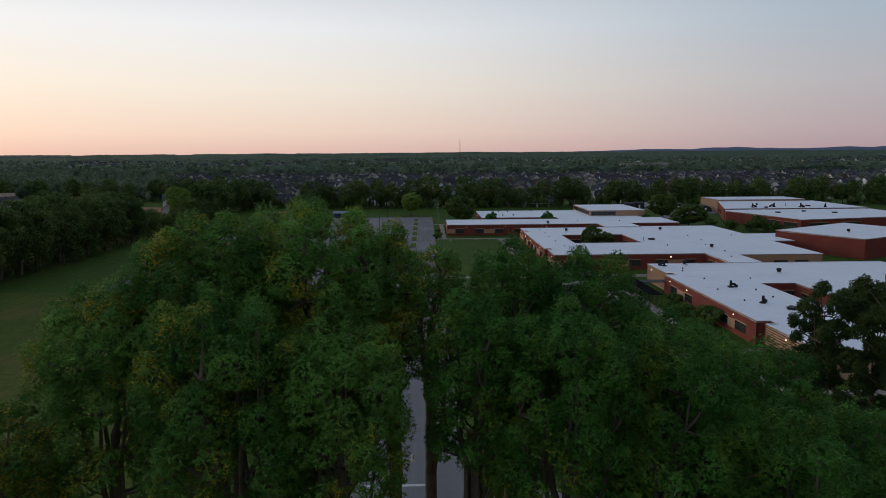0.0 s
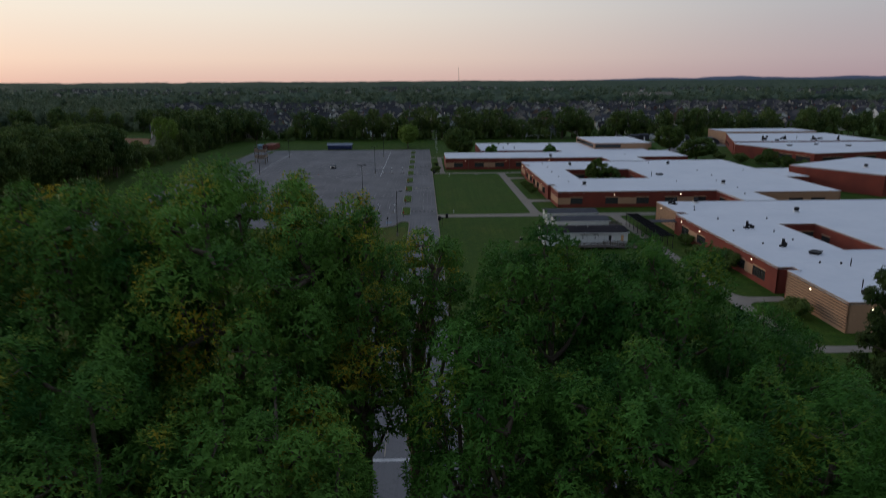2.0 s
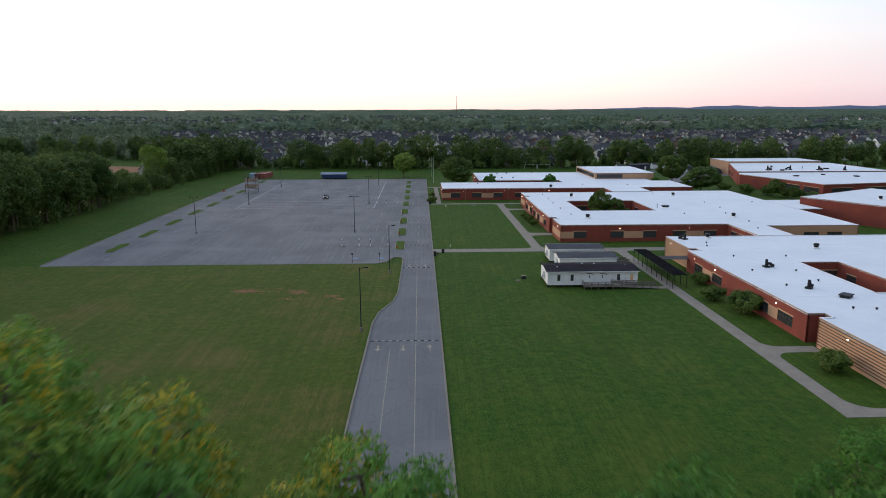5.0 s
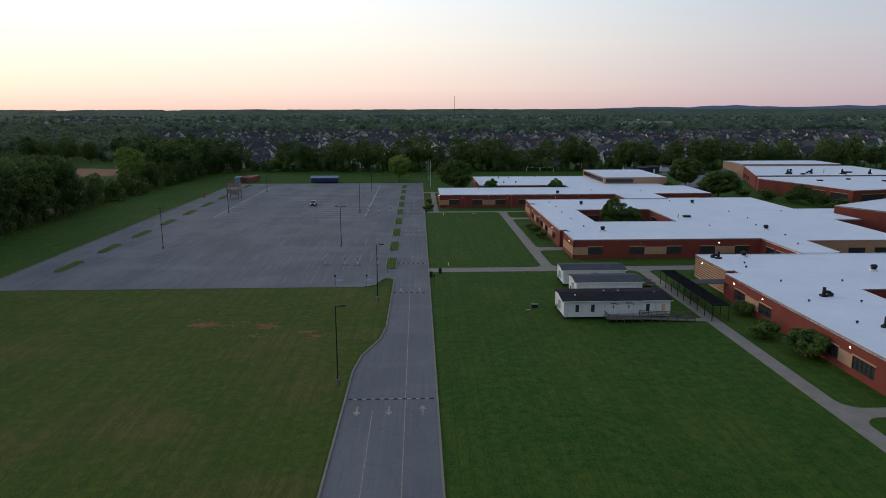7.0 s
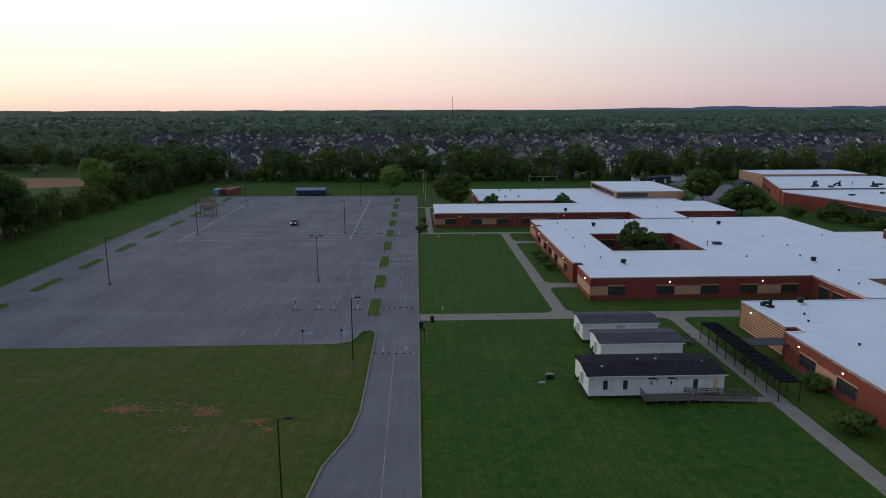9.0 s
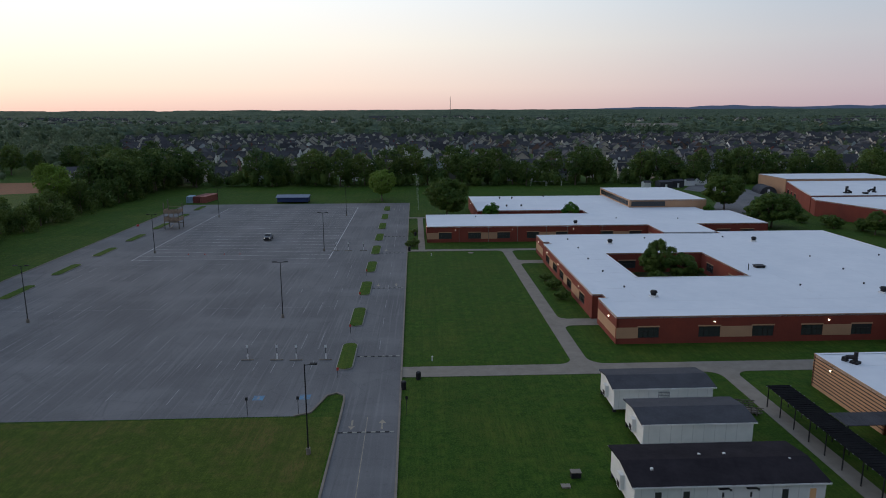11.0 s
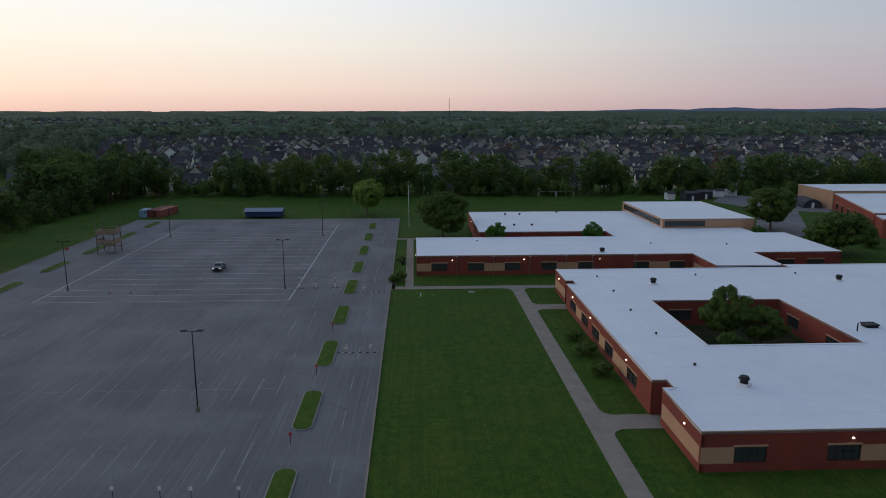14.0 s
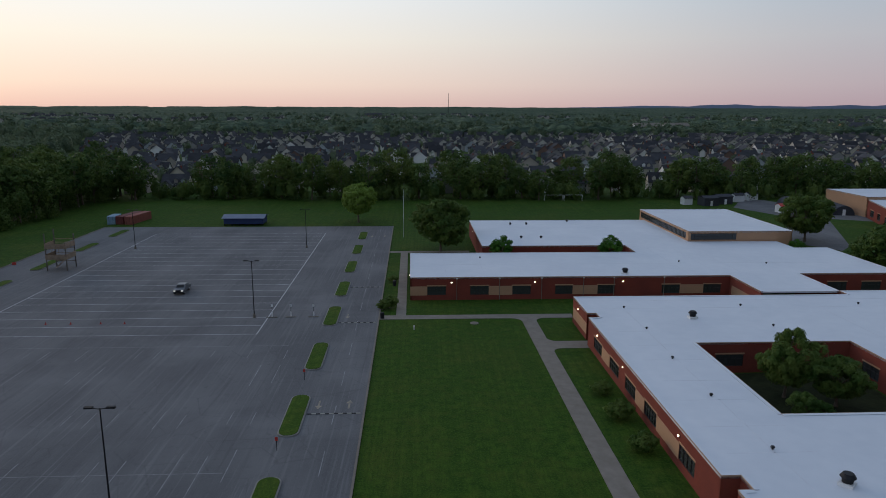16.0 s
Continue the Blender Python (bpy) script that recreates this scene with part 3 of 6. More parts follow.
# Wing B, round a courtyard
wing_b = thing("school_wing", "red brick school wing with a white roof round a courtyard", "school", SITE, "school wings")
B = [(33.2, 108.5), (77.6, 108.5), (77.6, 92), (86.4, 92), (86.4, 105.2), (111, 105.2), (111, 183), (82, 183), (82, 180.6),
     (33.2, 180.6), (33.2, 171), (34.6, 171), (34.6, 168.6), (32.8, 168.6), (32.8, 122), (34.6, 122), (34.6, 119.6), (33.2, 119.6)]
CT = [(44.8, 134), (67.0, 134), (67.0, 156.6), (44.8, 156.6)]
walls_round(wing_b, B, ROOF, {
    0: dict(wins=[(3.5, 6.9), (13.3, 16.8), (22.0, 25.5), (30.0, 33.5), (38.2, 41.6)], tans=[(0.02, 3.5), (16.8, 22.0), (33.5, 38.2)]),
    1: dict(wins=[(2.5, 6.0), (7.0, 10.6), (11.6, 15.4)], zw=(0.3, 3.0)), 3: dict(wins=[(4, 7)]), 2: dict(skip=True),
    4: dict(wins=[(10.2, 14.2), (16.4, 20.4)], full_tan=True),
    9: dict(tans=[(0.4, 9.4)]),
    13: dict(wins=[(3.6, 8.0), (12, 16.2), (19, 23.2), (26.5, 30.6), (37.2, 41.2)], tans=[(8.0, 12), (23.2, 26.5), (30.6, 37.2)]),
    17: dict(tans=[(0.3, 10.8)])})
walls_round(wing_b, CT[::-1], ROOF, {0: dict(wins=[(3, 7), (12, 16)]), 1: dict(wins=[(3, 6.5), (14, 18)]), 2: dict(wins=[(3, 6.5), (14, 18)]), 3: dict(wins=[(4, 8), (14, 18)])})
roof_slab(wing_b, B, ROOF - 0.02, [CT])

def roof_seams(parent, runs, z):
    """Narrow welded laps of the roof membrane."""
    for x0, y0, x1, y1 in runs:
        w = 0.07
        part("seam", boxes((x0 - w * (x0 == x1), y0 - w * (y0 == y1), z, x1 + w * (x0 == x1), y1 + w * (y0 == y1), z + 0.012)), M["seam"], parent)


roof_seams(wing_b, [(35.2, y, 43.9, y) for y in (126, 131.5, 138, 143.5, 150.4, 156, 162)] + [(34.2, y, 110, y) for y in (112.3, 117.5, 173.5, 178)] + [(39.8, 119, 39.8, 172), (72.5, 119, 72.5, 172), (90, 119, 90, 172), (100, 119, 100, 172)], ROOF - 0.025)

# Sheet added over the grass to darken the courtyard floor like shade.
sheet("courtyard_ground", [(45.2, 134.4), (66.6, 134.4), (66.6, 156.2), (45.2, 156.2)], 0.03, M["court_shade"], "courtyard ground darkened by painted shade", "ground", SITE)

# Wing C, towards the street
wing_c = thing("school_wing", "red brick school wing with striped tan end walls", "school", SITE, "school wings")
C = [(54.2, 9.8), (118, 9.8), (118, 91), (54.8, 91), (54.8, 76.5), (56.4, 76.5), (56.4, 74.5), (53.7, 74.5), (53.7, 28.2), (56.2, 28.2), (56.2, 26.2), (54.2, 26.2)]
CC = [(71.4, 39.2), (79.2, 39.2), (79.2, 62.3), (71.4, 62.3)]
walls_round(wing_c, C, ROOF, {
    0: dict(wins=[(3.6, 7.6), (12, 16), (22, 26)], tans=[(0.3, 3.6), (7.6, 12)], full_tan=True),
    3: dict(full_tan=True, stripes=9),
    7: dict(wins=[(4.2, 8.3), (13.0, 17.2), (30.8, 35), (38, 42.5)], tans=[(8.3, 13.0), (35, 38)]),
    11: dict(full_tan=True, stripes=9)})
walls_round(wing_c, CC[::-1], ROOF, {1: dict(wins=[(3, 6)]), 2: dict(wins=[(3, 7), (12, 16)]), 0: dict(wins=[(4, 8), (14, 18)])})
roof_slab(wing_c, C, ROOF - 0.03, [CC])
roof_seams(wing_c, [(57, y, 70.6, y) for y in (31, 37.5, 45, 52, 58.5, 66)] + [(57, y, 117, y) for y in (15, 20.5, 72, 80, 86.5)] + [(63.5, 22, 63.5, 71)], ROOF - 0.035)

# Wing A, along the far lawn
wing_a = thing("school_wing", "long red brick school wing with tan panels and white roof", "school", SITE, "school wings")
A = [(4.9, 195), (67.6, 195), (67.6, 183), (82, 183), (82, 196), (103, 196), (103, 221), (95, 221), (95, 229), (73, 229), (73, 262), (21.8, 262),
     (21.8, 225), (56, 225), (56, 217.3), (4.9, 217.3)]
walls_round(wing_a, A, ROOF, {
    0: dict(wins=[(3.3, 6.9), (11.6, 15.2), (19.8, 23.4), (28.2, 31.6), (36.5, 39.9), (49.2, 52.8), (57.5, 61.0)],
            tans=[(0.02, 3.3), (15.2, 17.5), (17.5, 19.8), (31.6, 36.5), (52.8, 57.5)]),
    1: dict(tans=[(1, 11)]), 2: dict(skip=True), 4: dict(wins=[(6, 10), (13, 17)]),
    12: dict(wins=[(18, 22), (25, 29)], tans=[(0.3, 6)])})
roof_slab(wing_a, A, ROOF - 0.02)
roof_seams(wing_a, [(x, 196, x, 216.8) for x in (12, 19.5, 27, 35, 43.5, 51)] + [(x, 196, x, 228) for x in (60, 66, 71)] + [(30, 226, 30, 261), (44, 226, 44, 261), (58, 226, 58, 261)] + [(6, 206, 101, 206)], ROOF - 0.025)
gym = thing("school_hall", "raised hall with clerestory windows and a white roof", "school", SITE)
G = [(73, 229.3), (99, 229.3), (99, 266), (73, 266)]
walls_round(gym, G, 7.0, {0: dict(wins=[(0.6, 12)], zw=(4.9, 6.5), full_tan=True), 3: dict(wins=[(1, 35)], zw=(4.9, 6.5), full_tan=True), 1: dict(full_tan=True), 2: dict(full_tan=True)})
roof_slab(gym, G, 6.98)


def school_block(label, poly, z, tan=False, spec=None):
    t = thing("school_block", label, "school", SITE, "school blocks")
    walls_round(t, poly, z, spec, full_tan=tan)
    roof_slab(t, poly, z - 0.02)
    return t


school_block("tall red brick gymnasium block with a white flat roof", [(119, 148), (133.7, 121), (171, 141), (157, 170)], 6.5)
school_block("low red brick link with a white flat roof", [(111.4, 136), (119.5, 136), (118.6, 147.6), (125, 152), (125, 157), (111.4, 157)], 4.3)
school_block("tan brick school block with a white flat roof", [(161, 293), (211, 293), (211, 317), (161, 317)], 7.0, True)
school_block("red brick school block with windows and a white flat roof", [(161, 292.6), (143, 243.4), (215, 243.4), (215, 292.6)], 6.1, False,
             {0: dict(wins=[(4, 8), (12, 15), (20, 24)], zw=(1.0, 3.2))})
school_block("red brick school block with deep dark bays and white roof", [(140.2, 235.5), (147.6, 213), (152.5, 191.5), (215, 205), (215, 243), (143, 243)], 5.6, False,
             {1: dict(wins=[(2, 10), (12, 20)], zw=(0.2, 4.0)), 2: dict(wins=[(4, 14), (20, 30)], zw=(0.2, 4.0))})


# ==== trees ====
def tube_arrays(points, radii, sides):
    pts = [Vector(p) for p in points]
    verts, faces = [], []
    for i, p in enumerate(pts):
        d = (pts[min(i + 1, len(pts) - 1)] - pts[max(i - 1, 0)]).normalized()
        x = d.orthogonal().normalized()
        y = d.cross(x)
        for k in range(sides):
            a = k * math.tau / sides
            verts.append(p + (x * math.cos(a) + y * math.sin(a)) * radii[i])
    for i in range(len(pts) - 1):
        for k in range(sides):
            j = (k + 1) % sides
            faces.append((i * sides + k, i * sides + j, (i + 1) * sides + j, (i + 1) * sides + k))
    return verts, faces


def leaf_mesh(name, q, mat):
    nf = len(q) // 3
    me = bpy.data.meshes.new(name)
    me.vertices.add(len(q))
    me.vertices.foreach_set("co", q.astype(np.float32).ravel())
    me.loops.add(nf * 3)
    me.loops.foreach_set("vertex_index", np.arange(nf * 3, dtype=np.int32))
    me.polygons.add(nf)
    me.polygons.foreach_set("loop_start", np.arange(0, nf * 3, 3, dtype=np.int32))
    me.polygons.foreach_set("loop_total", np.full(nf, 3, dtype=np.int32))
    me.materials.append(mat)
    me.update(calc_edges=True)
    return me


def unit(a):
    return a / (np.linalg.norm(a, axis=1)[:, None] + 1e-9)


def tree_meshes(name, seed, height, radius, base, clumps, clump_r, rosettes, leaves, leaf_len, leaf_w, mat, lobes=5, sides=7, gap=0.85):
    """Trunk mesh with limbs and branches, and a crown mesh of leaves set in clumps on an uneven outline."""
    rng = np.random.default_rng(seed)
    tv, tf = [], []

    def tube(points, radii, n):
        v, f = tube_arrays(points, radii, n)
        o = len(tv)
        tv.extend(v)
        tf.extend([tuple(i + o for i in q) for q in f])
    lean = rng.normal(0, 0.03 * height, 2)
    ht = height * 0.8
    trunk = [Vector((lean[0] * s * s + 0.015 * height * math.sin(5 * s + seed), lean[1] * s * s + 0.012 * height * math.cos(4 * s + seed), ht * s)) for s in np.linspace(0, 1, 9)]
    r0 = 0.018 * height + 0.08
    tube(trunk, [r0 * (1.35 if i == 0 else 1) * (1 - 0.85 * i / 8) for i in range(9)], sides)
    mid, half = (base + height) / 2, (height - base) / 2
    # main limbs point at lobes of the crown
    lob = []
    for k in range(lobes):
        a = k * math.tau / lobes + rng.uniform(-0.4, 0.4)
        e = rng.uniform(-0.35, 0.75)
        lob.append(Vector((math.cos(a) * math.cos(e), math.sin(a) * math.cos(e), math.sin(e))))
    lob.append(Vector((rng.uniform(-0.3, 0.3), rng.uniform(-0.3, 0.3), 1)).normalized())
    amp = [rng.uniform(0.75, 1.12) for _ in lob]

    def reach(d):
        w = [max(0.0, d.dot(l)) ** 5 for l in lob]
        return 0.55 + 0.45 * min(1.15, sum(x * y for x, y in zip(w, amp)))
    limbs = []
    for l in lob:
        s = rng.uniform(0.3, 0.62)
        start = trunk[int(s * 8)]
        end = Vector((l.x * radius * 0.72, l.y * radius * 0.72, mid + l.z * half * 0.72))
        ctrl = start.lerp(end, 0.5) + Vector((l.x, l.y, 0)) * radius * 0.1 + Vector((0, 0, -0.08 * half))
        pts = [start.lerp(ctrl, t).lerp(ctrl.lerp(end, t), t) for t in np.linspace(0, 1, 7)]
        tube(pts, [r0 * 0.5 * (1 - 0.8 * i / 6) for i in range(7)], max(5, sides - 2))
        limbs += pts[2:]
    limbs += trunk[4:]
    # clump centres
    centres = []
    tries = 0
    while len(centres) < clumps and tries < clumps * 40:
        tries += 1
        d = Vector(rng.normal(0, 1, 3)).normalized()
        f = reach(d) * (rng.uniform(0.5, 1.0) ** 0.45)
        d = d / (abs(d.x) ** 2.7 + abs(d.y) ** 2.7 + abs(d.z) ** 2.7) ** (1 / 2.7)
        c = Vector((d.x * radius * f, d.y * radius * f, mid + d.z * half * f))
        if all((c - o).length > clump_r * gap for o in centres):
            centres.append(c)
    far_xy = sorted(math.hypot(c.x, c.y) for c in centres)[int(len(centres) * 0.93)]
    top_z = max(c.z for c in centres)
    for c in centres:
        c.x, c.y = c.x * radius / far_xy, c.y * radius / far_xy
        c.z = base + (c.z - base) * (height - clump_r * 0.8 - base) / (top_z - base)
    for c in centres if sides > 5 else ():
        near = min(limbs, key=lambda p: (p - c).length_squared + max(0, p.z - c.z) * 4)
        sag = near.lerp(c, 0.5) + Vector((0, 0, -0.06 * (c - near).length))
        tube([near, sag, c], [r0 * 0.13, r0 * 0.08, r0 * 0.03], 4)
    # leaves
    cs = np.array([tuple(c) for c in centres])
    n = len(cs) * rosettes
    cen = np.repeat(cs, rosettes, axis=0)
    d = rng.normal(0, 1, (n, 3))
    d[:, 2] = d[:, 2] * 0.75 + 0.45
    d /= np.linalg.norm(d, axis=1)[:, None]
    size = np.repeat(rng.uniform(0.7, 1.25, len(cs)), rosettes)[:, None] * clump_r
    pos = cen + d * size * rng.uniform(0.3, 1.0, (n, 1)) ** 0.5 * np.array([1, 1, 0.85])
    axis = d + np.array([0, 0, 0.35]) + rng.normal(0, 0.25, (n, 3))
    axis /= np.linalg.norm(axis, axis=1)[:, None]
    u = np.cross(axis, rng.normal(0, 1, (n, 3)))
    u /= np.linalg.norm(u, axis=1)[:, None] + 1e-9
    w = np.cross(axis, u)
    tris = []
    for k in range(leaves):
        a = k * math.tau / leaves + rng.uniform(0, 1, (n, 1)) * 0.6
        out = u * np.cos(a) + w * np.sin(a)
        side = np.cross(axis, out)
        drop = rng.uniform(-0.15, 0.5, (n, 1))
        length = leaf_len * rng.uniform(0.7, 1.25, (n, 1))
        tip_dir = out * np.cos(drop) + axis * np.sin(drop)
        root = pos + tip_dir * length * 0.08
        tip = pos + tip_dir * length - axis * length * 0.08
        hw = leaf_w * 0.5 * rng.uniform(0.8, 1.2, (n, 1))
        tris.append(np.stack([root + side * hw, tip, root - side * hw], axis=1))
    crown = leaf_mesh(name + "_crown", np.concatenate(tris).reshape(-1, 3), mat)
    return mesh_of(name + "_trunk", tv, tf, M["bark"], True), crown


def tree(label, meshes, m, group=""):
    t = thing("tree", label, "tree", m, group)
    part("trunk", meshes[0], None, t)
    part("crown", meshes[1], None, t)
    return t


def wobble(p, seed, freq):
    """Smooth pseudo-random relief between about -1 and 1 at points p."""
    r = np.random.default_rng(seed)
    w, ph = r.normal(0, freq, (7, 3)), r.uniform(0, math.tau, 7)
    return np.sin(p @ w.T + ph).sum(axis=1) / 3.2


def whorls(rng, pos, axis, count, low, high, flare):
    """Shoots: narrow leaves spread like a star round each point, facing along its axis."""
    n = len(pos)
    u = unit(np.cross(axis, rng.normal(0, 1, (n, 3))))
    w = np.cross(axis, u)
    tris = []
    for k in range(count):
        a = k * math.tau / count + rng.uniform(-0.35, 0.35, (n, 1))
        lift = rng.uniform(-0.35, 0.95, (n, 1)) * flare
        radial = u * np.cos(a) + w * np.sin(a)
        out = unit(radial * np.cos(lift) + axis * np.sin(lift))
        side = unit(np.cross(out, axis + rng.normal(0, 0.3, (n, 3))))
        length = rng.uniform(low, high, (n, 1))
        hw = length * rng.uniform(0.19, 0.28, (n, 1))
        root = pos + out * length * 0.1 + axis * rng.uniform(-0.06, 0.05, (n, 1))
        tris.append(np.stack([root + side * hw, root + out * length, root - side * hw], axis=1))
    return np.concatenate(tris).reshape(-1, 3)


def tall_tree_meshes(seed, height, radius, depth, mat, fine=480, leaf=1.0, spread=1.0, open_crown=0.0):
    """Tall tree: forking limbs, and a domed crown of rounded turrets of leaf shoots with gaps between them."""
    rng = np.random.default_rng(seed)
    tv, tf = [], []

    def tube(points, radii, n):
        v, f = tube_arrays(points, radii, n)
        o = len(tv)
        tv.extend(v)
        tf.extend([tuple(i + o for i in q) for q in f])
    r0 = 0.0125 * height
    base = height - depth
    fork = base + 0.12 * depth
    trunk = [Vector((0.3 * math.sin(3 * s + seed), 0.3 * math.cos(2.6 * s + seed), s * fork)) for s in np.linspace(0, 1, 9)]
    tube(trunk, [r0 * (1.4 if i == 0 else 1) * (1 - 0.06 * i) for i in range(9)], 8)
    nodes = []
    for k in range(7):
        a = k * 2.4 + rng.uniform(-0.3, 0.3)
        reach = radius * (0.12 if k == 0 else rng.uniform(0.4, 0.75))
        start = trunk[8 - (k % 3)]
        end = Vector((math.cos(a) * reach, math.sin(a) * reach, height - 1.3 - 0.55 * depth * (reach / radius) ** 2 * 0.6))
        bow = start.lerp(end, 0.4) + Vector((math.cos(a), math.sin(a), 0)) * 0.22 * reach
        pts = [start.lerp(bow, t).lerp(bow.lerp(end, t), t) + Vector(rng.normal(0, 0.07, 3)) for t in np.linspace(0, 1, 9)]
        tube(pts, [r0 * 0.36 * (1 - 0.1 * i) for i in range(9)], 6)
        nodes += pts[1:]
    # turret centres: a skin over the dome with lobes and gaps, a second layer beneath, and a sparse skirt
    turrets = []
    mid, half = base + 0.42 * depth, 0.58 * depth
    for layer, want, near, lo, hi in ((0, 150, 0.8 + 0.5 * open_crown, 0.02, 2.0), (1, 60, 0.72, 0.1, 2.0), (2, 40, 0.8, -0.6, 0.05)):
        tries = 0
        while tries < 1500 and want:
            tries += 1
            d = rng.normal(0, 1, 3)
            d /= np.linalg.norm(d)
            if not lo < d[2] < hi:
                continue
            lob = float(wobble(d[None, :], seed * 7 + 1, 2.6)[0])
            d = d / (abs(d) ** 3.0).sum() ** (1 / 3.0)
            R = rng.uniform(0.48, 0.98) * spread
            f = (1.0 - (0.1 + 0.25 * open_crown) * max(0.0, 0.6 - lob)) if layer == 0 else rng.uniform(0.62, 0.8) if layer == 1 else rng.uniform(0.75, 1.0)
            c = np.array([d[0] * (radius - R) * f, d[1] * (radius - R) * f, mid + d[2] * (half - 1.3 * R) * f])
            if all(np.linalg.norm(c - o[0]) > near * (R + o[1]) for o in turrets if o[3] != 1 or layer == 1):
                turrets.append((c, R, d, layer))
                want -= 1
    quads = []
    for i, (c, R, d, layer) in enumerate(turrets):
        v = Vector(c)
        near = min(nodes, key=lambda p: (p - v).length_squared + max(0, p.z - v.z + 0.5) * 5)
        sag = near.lerp(v, 0.5) + Vector((0, 0, -0.12 * (v - near).length))
        tube([near, sag, v], [r0 * 0.19, r0 * 0.13, r0 * 0.06], 5)
        axis = np.array([d[0] * 0.45, d[1] * 0.45, 0.3 * d[2] + 0.85])
        axis /= np.linalg.norm(axis)
        for count, leaves, low, high, inset in ((fine if layer == 0 else fine // 3, 6, 0.046, 0.086, 1.0), (170, 3, 0.1, 0.16, 0.82)):
            if inset == 1.0 and layer:
                low, high = 0.08, 0.13
            s = unit(rng.normal(0, 1, (int(count * (R / 0.7) ** 2), 3)))
            up = s @ axis
            s, up = s[up > -0.5], up[up > -0.5]
            rad = inset * R * (1 + 0.16 * wobble(s, seed * 31 + i, 4.6)) * (1 - 0.2 * np.abs(up)) * rng.uniform(0.86, 1.03, len(s))
            p = (s + axis * (up * np.where(up > 0, 0.55, -0.3))[:, None]) * rad[:, None]
            facing = unit(s * 0.9 + np.array([0, 0, 0.4]) + rng.normal(0, 0.3, s.shape))
            quads.append(whorls(rng, c + p, facing, leaves, low * leaf, high * leaf, 1.0 if inset == 1.0 else 0.3))
        for e in p[:: max(1, len(p) // 5)][:5]:
            tube([v, v + Vector(e)], [r0 * 0.05, r0 * 0.015], 3)
    return mesh_of("tall_tree_trunk", tv, tf, M["bark"], True), leaf_mesh("tall_tree_crown", np.concatenate(quads), mat)


# the tall trees that the camera passes over
for x, y, h, r, dp, seed, mt, fine in ((-6.5, -62.4, 32.8, 3.5, 9.5, 11, "leaf_warm", 400), (-10.4, -62.6, 32.5, 3.5, 10.0, 12, "leaf_warm", 400), (-3.9, -62.0, 32.3, 1.9, 7.5, 18, "leaf_warm", 430),
                                       (-8.6, -66.5, 30.4, 2.9, 8.5, 24, "leaf_warm", 430), (-13.4, -64.0, 30.4, 2.7, 8.5, 21, "leaf_warm", 320), (-17.2, -66.2, 26.8, 3.0, 9.0, 17, "leaf_warm", 300),
                                       (-4.9, -66.7, 29.4, 2.2, 7.5, 27, "leaf_warm", 430), (-1.9, -60.2, 30.8, 1.4, 4.2, 15, "leaf_warm", 400),
                                       (0.9, -62.0, 31.6, 2.1, 8.0, 13, "leaf_tall", 430), (3.8, -62.0, 30.8, 2.6, 9.0, 23, "leaf_tall", 400), (6.8, -62.3, 29.0, 2.7, 9.0, 14, "leaf_tall", 370),
                                       (2.3, -66.4, 29.8, 2.4, 8.5, 26, "leaf_tall", 430), (5.9, -66.0, 29.0, 2.5, 8.5, 28, "leaf_tall", 400), (-0.7, -65.4, 30.0, 1.7, 7.0, 29, "leaf_tall", 430),
                                       (10.4, -62.0, 27.2, 3.0, 9.0, 16, "leaf_tall", 280), (9.6, -66.0, 26.3, 2.4, 7.5, 31, "leaf_tall", 280),
                                       (14.6, -60.0, 24.2, 3.4, 9.0, 19, "leaf_tall", 260), (14.6, -47.0, 23.9, 3.3, 10.0, 33, "leaf_tall", 160)):
    tree("tall broad-crowned tree with dense green and gold leaf sprays" if mt == "leaf_warm" else "tall broad-crowned tree with dense green leaf sprays",
         tall_tree_meshes(seed, h, r, dp, M[mt], fine, 1.06, 0.82 if r < 2.3 else 1.0), pose(x, y, 0), "tall trees beside the street")
tree("tall dark tree with an open ragged crown beside the street", tall_tree_meshes(35, 27.6, 5.6, 17.0, M["leaf_ragged"], 110, 2.0, 0.95, 1.0), pose(27.4, -43.5, 0), "tall trees beside the street")

# trees of the site and the edges
kinds = [tree_meshes("edge_tree", 30 + k, 18, 5.6 + 0.5 * (k % 3), 1.2, 80, 1.65, 30, 1, 0.9, 0.76, M["leaf_dark"], 6, 5) for k in range(4)]
for x, y, sc in ((-23, -51, 0.9), (-16.5, -50, 1.05), (-10.8, -51, 1.0), (-6.6, -52.5, 0.8), (3.6, -52, 0.9), (9.2, -51, 1.0), (15, -52, 0.85)):
    tree("leafy tree in the shade of the tall trees", kinds[int(abs(x)) % 4], pose(x, y, 0, 0, 0, x * 31) @ Matrix.Diagonal((sc * 0.62, sc * 0.62, sc, 1)), "lower trees beside the street")
tree("narrow leafy tree in the shade of the tall trees", kinds[1], pose(0.7, -57.0, 0, 0, 0, 40) @ Matrix.Diagonal((0.33, 0.33, 1.3, 1)), "lower trees beside the street")
near_kinds = [tree_meshes("belt_tree", 60 + k, 18, 5.4 + 0.6 * (k % 3), 1.2, 90, 1.55, 80, 1, 0.56, 0.46, M["leaf_dark"], 6, 5) for k in range(3)]
light_kind = tree_meshes("lawn_tree", 41, 11.5, 4.8, 0.5, 100, 1.1, 70, 2, 0.5, 0.4, M["leaf_light"], 6, 6)
round_kind = tree_meshes("round_tree", 42, 12.0, 5.9, 0.2, 140, 1.2, 80, 2, 0.46, 0.36, M["leaf_round"], 9, 6)
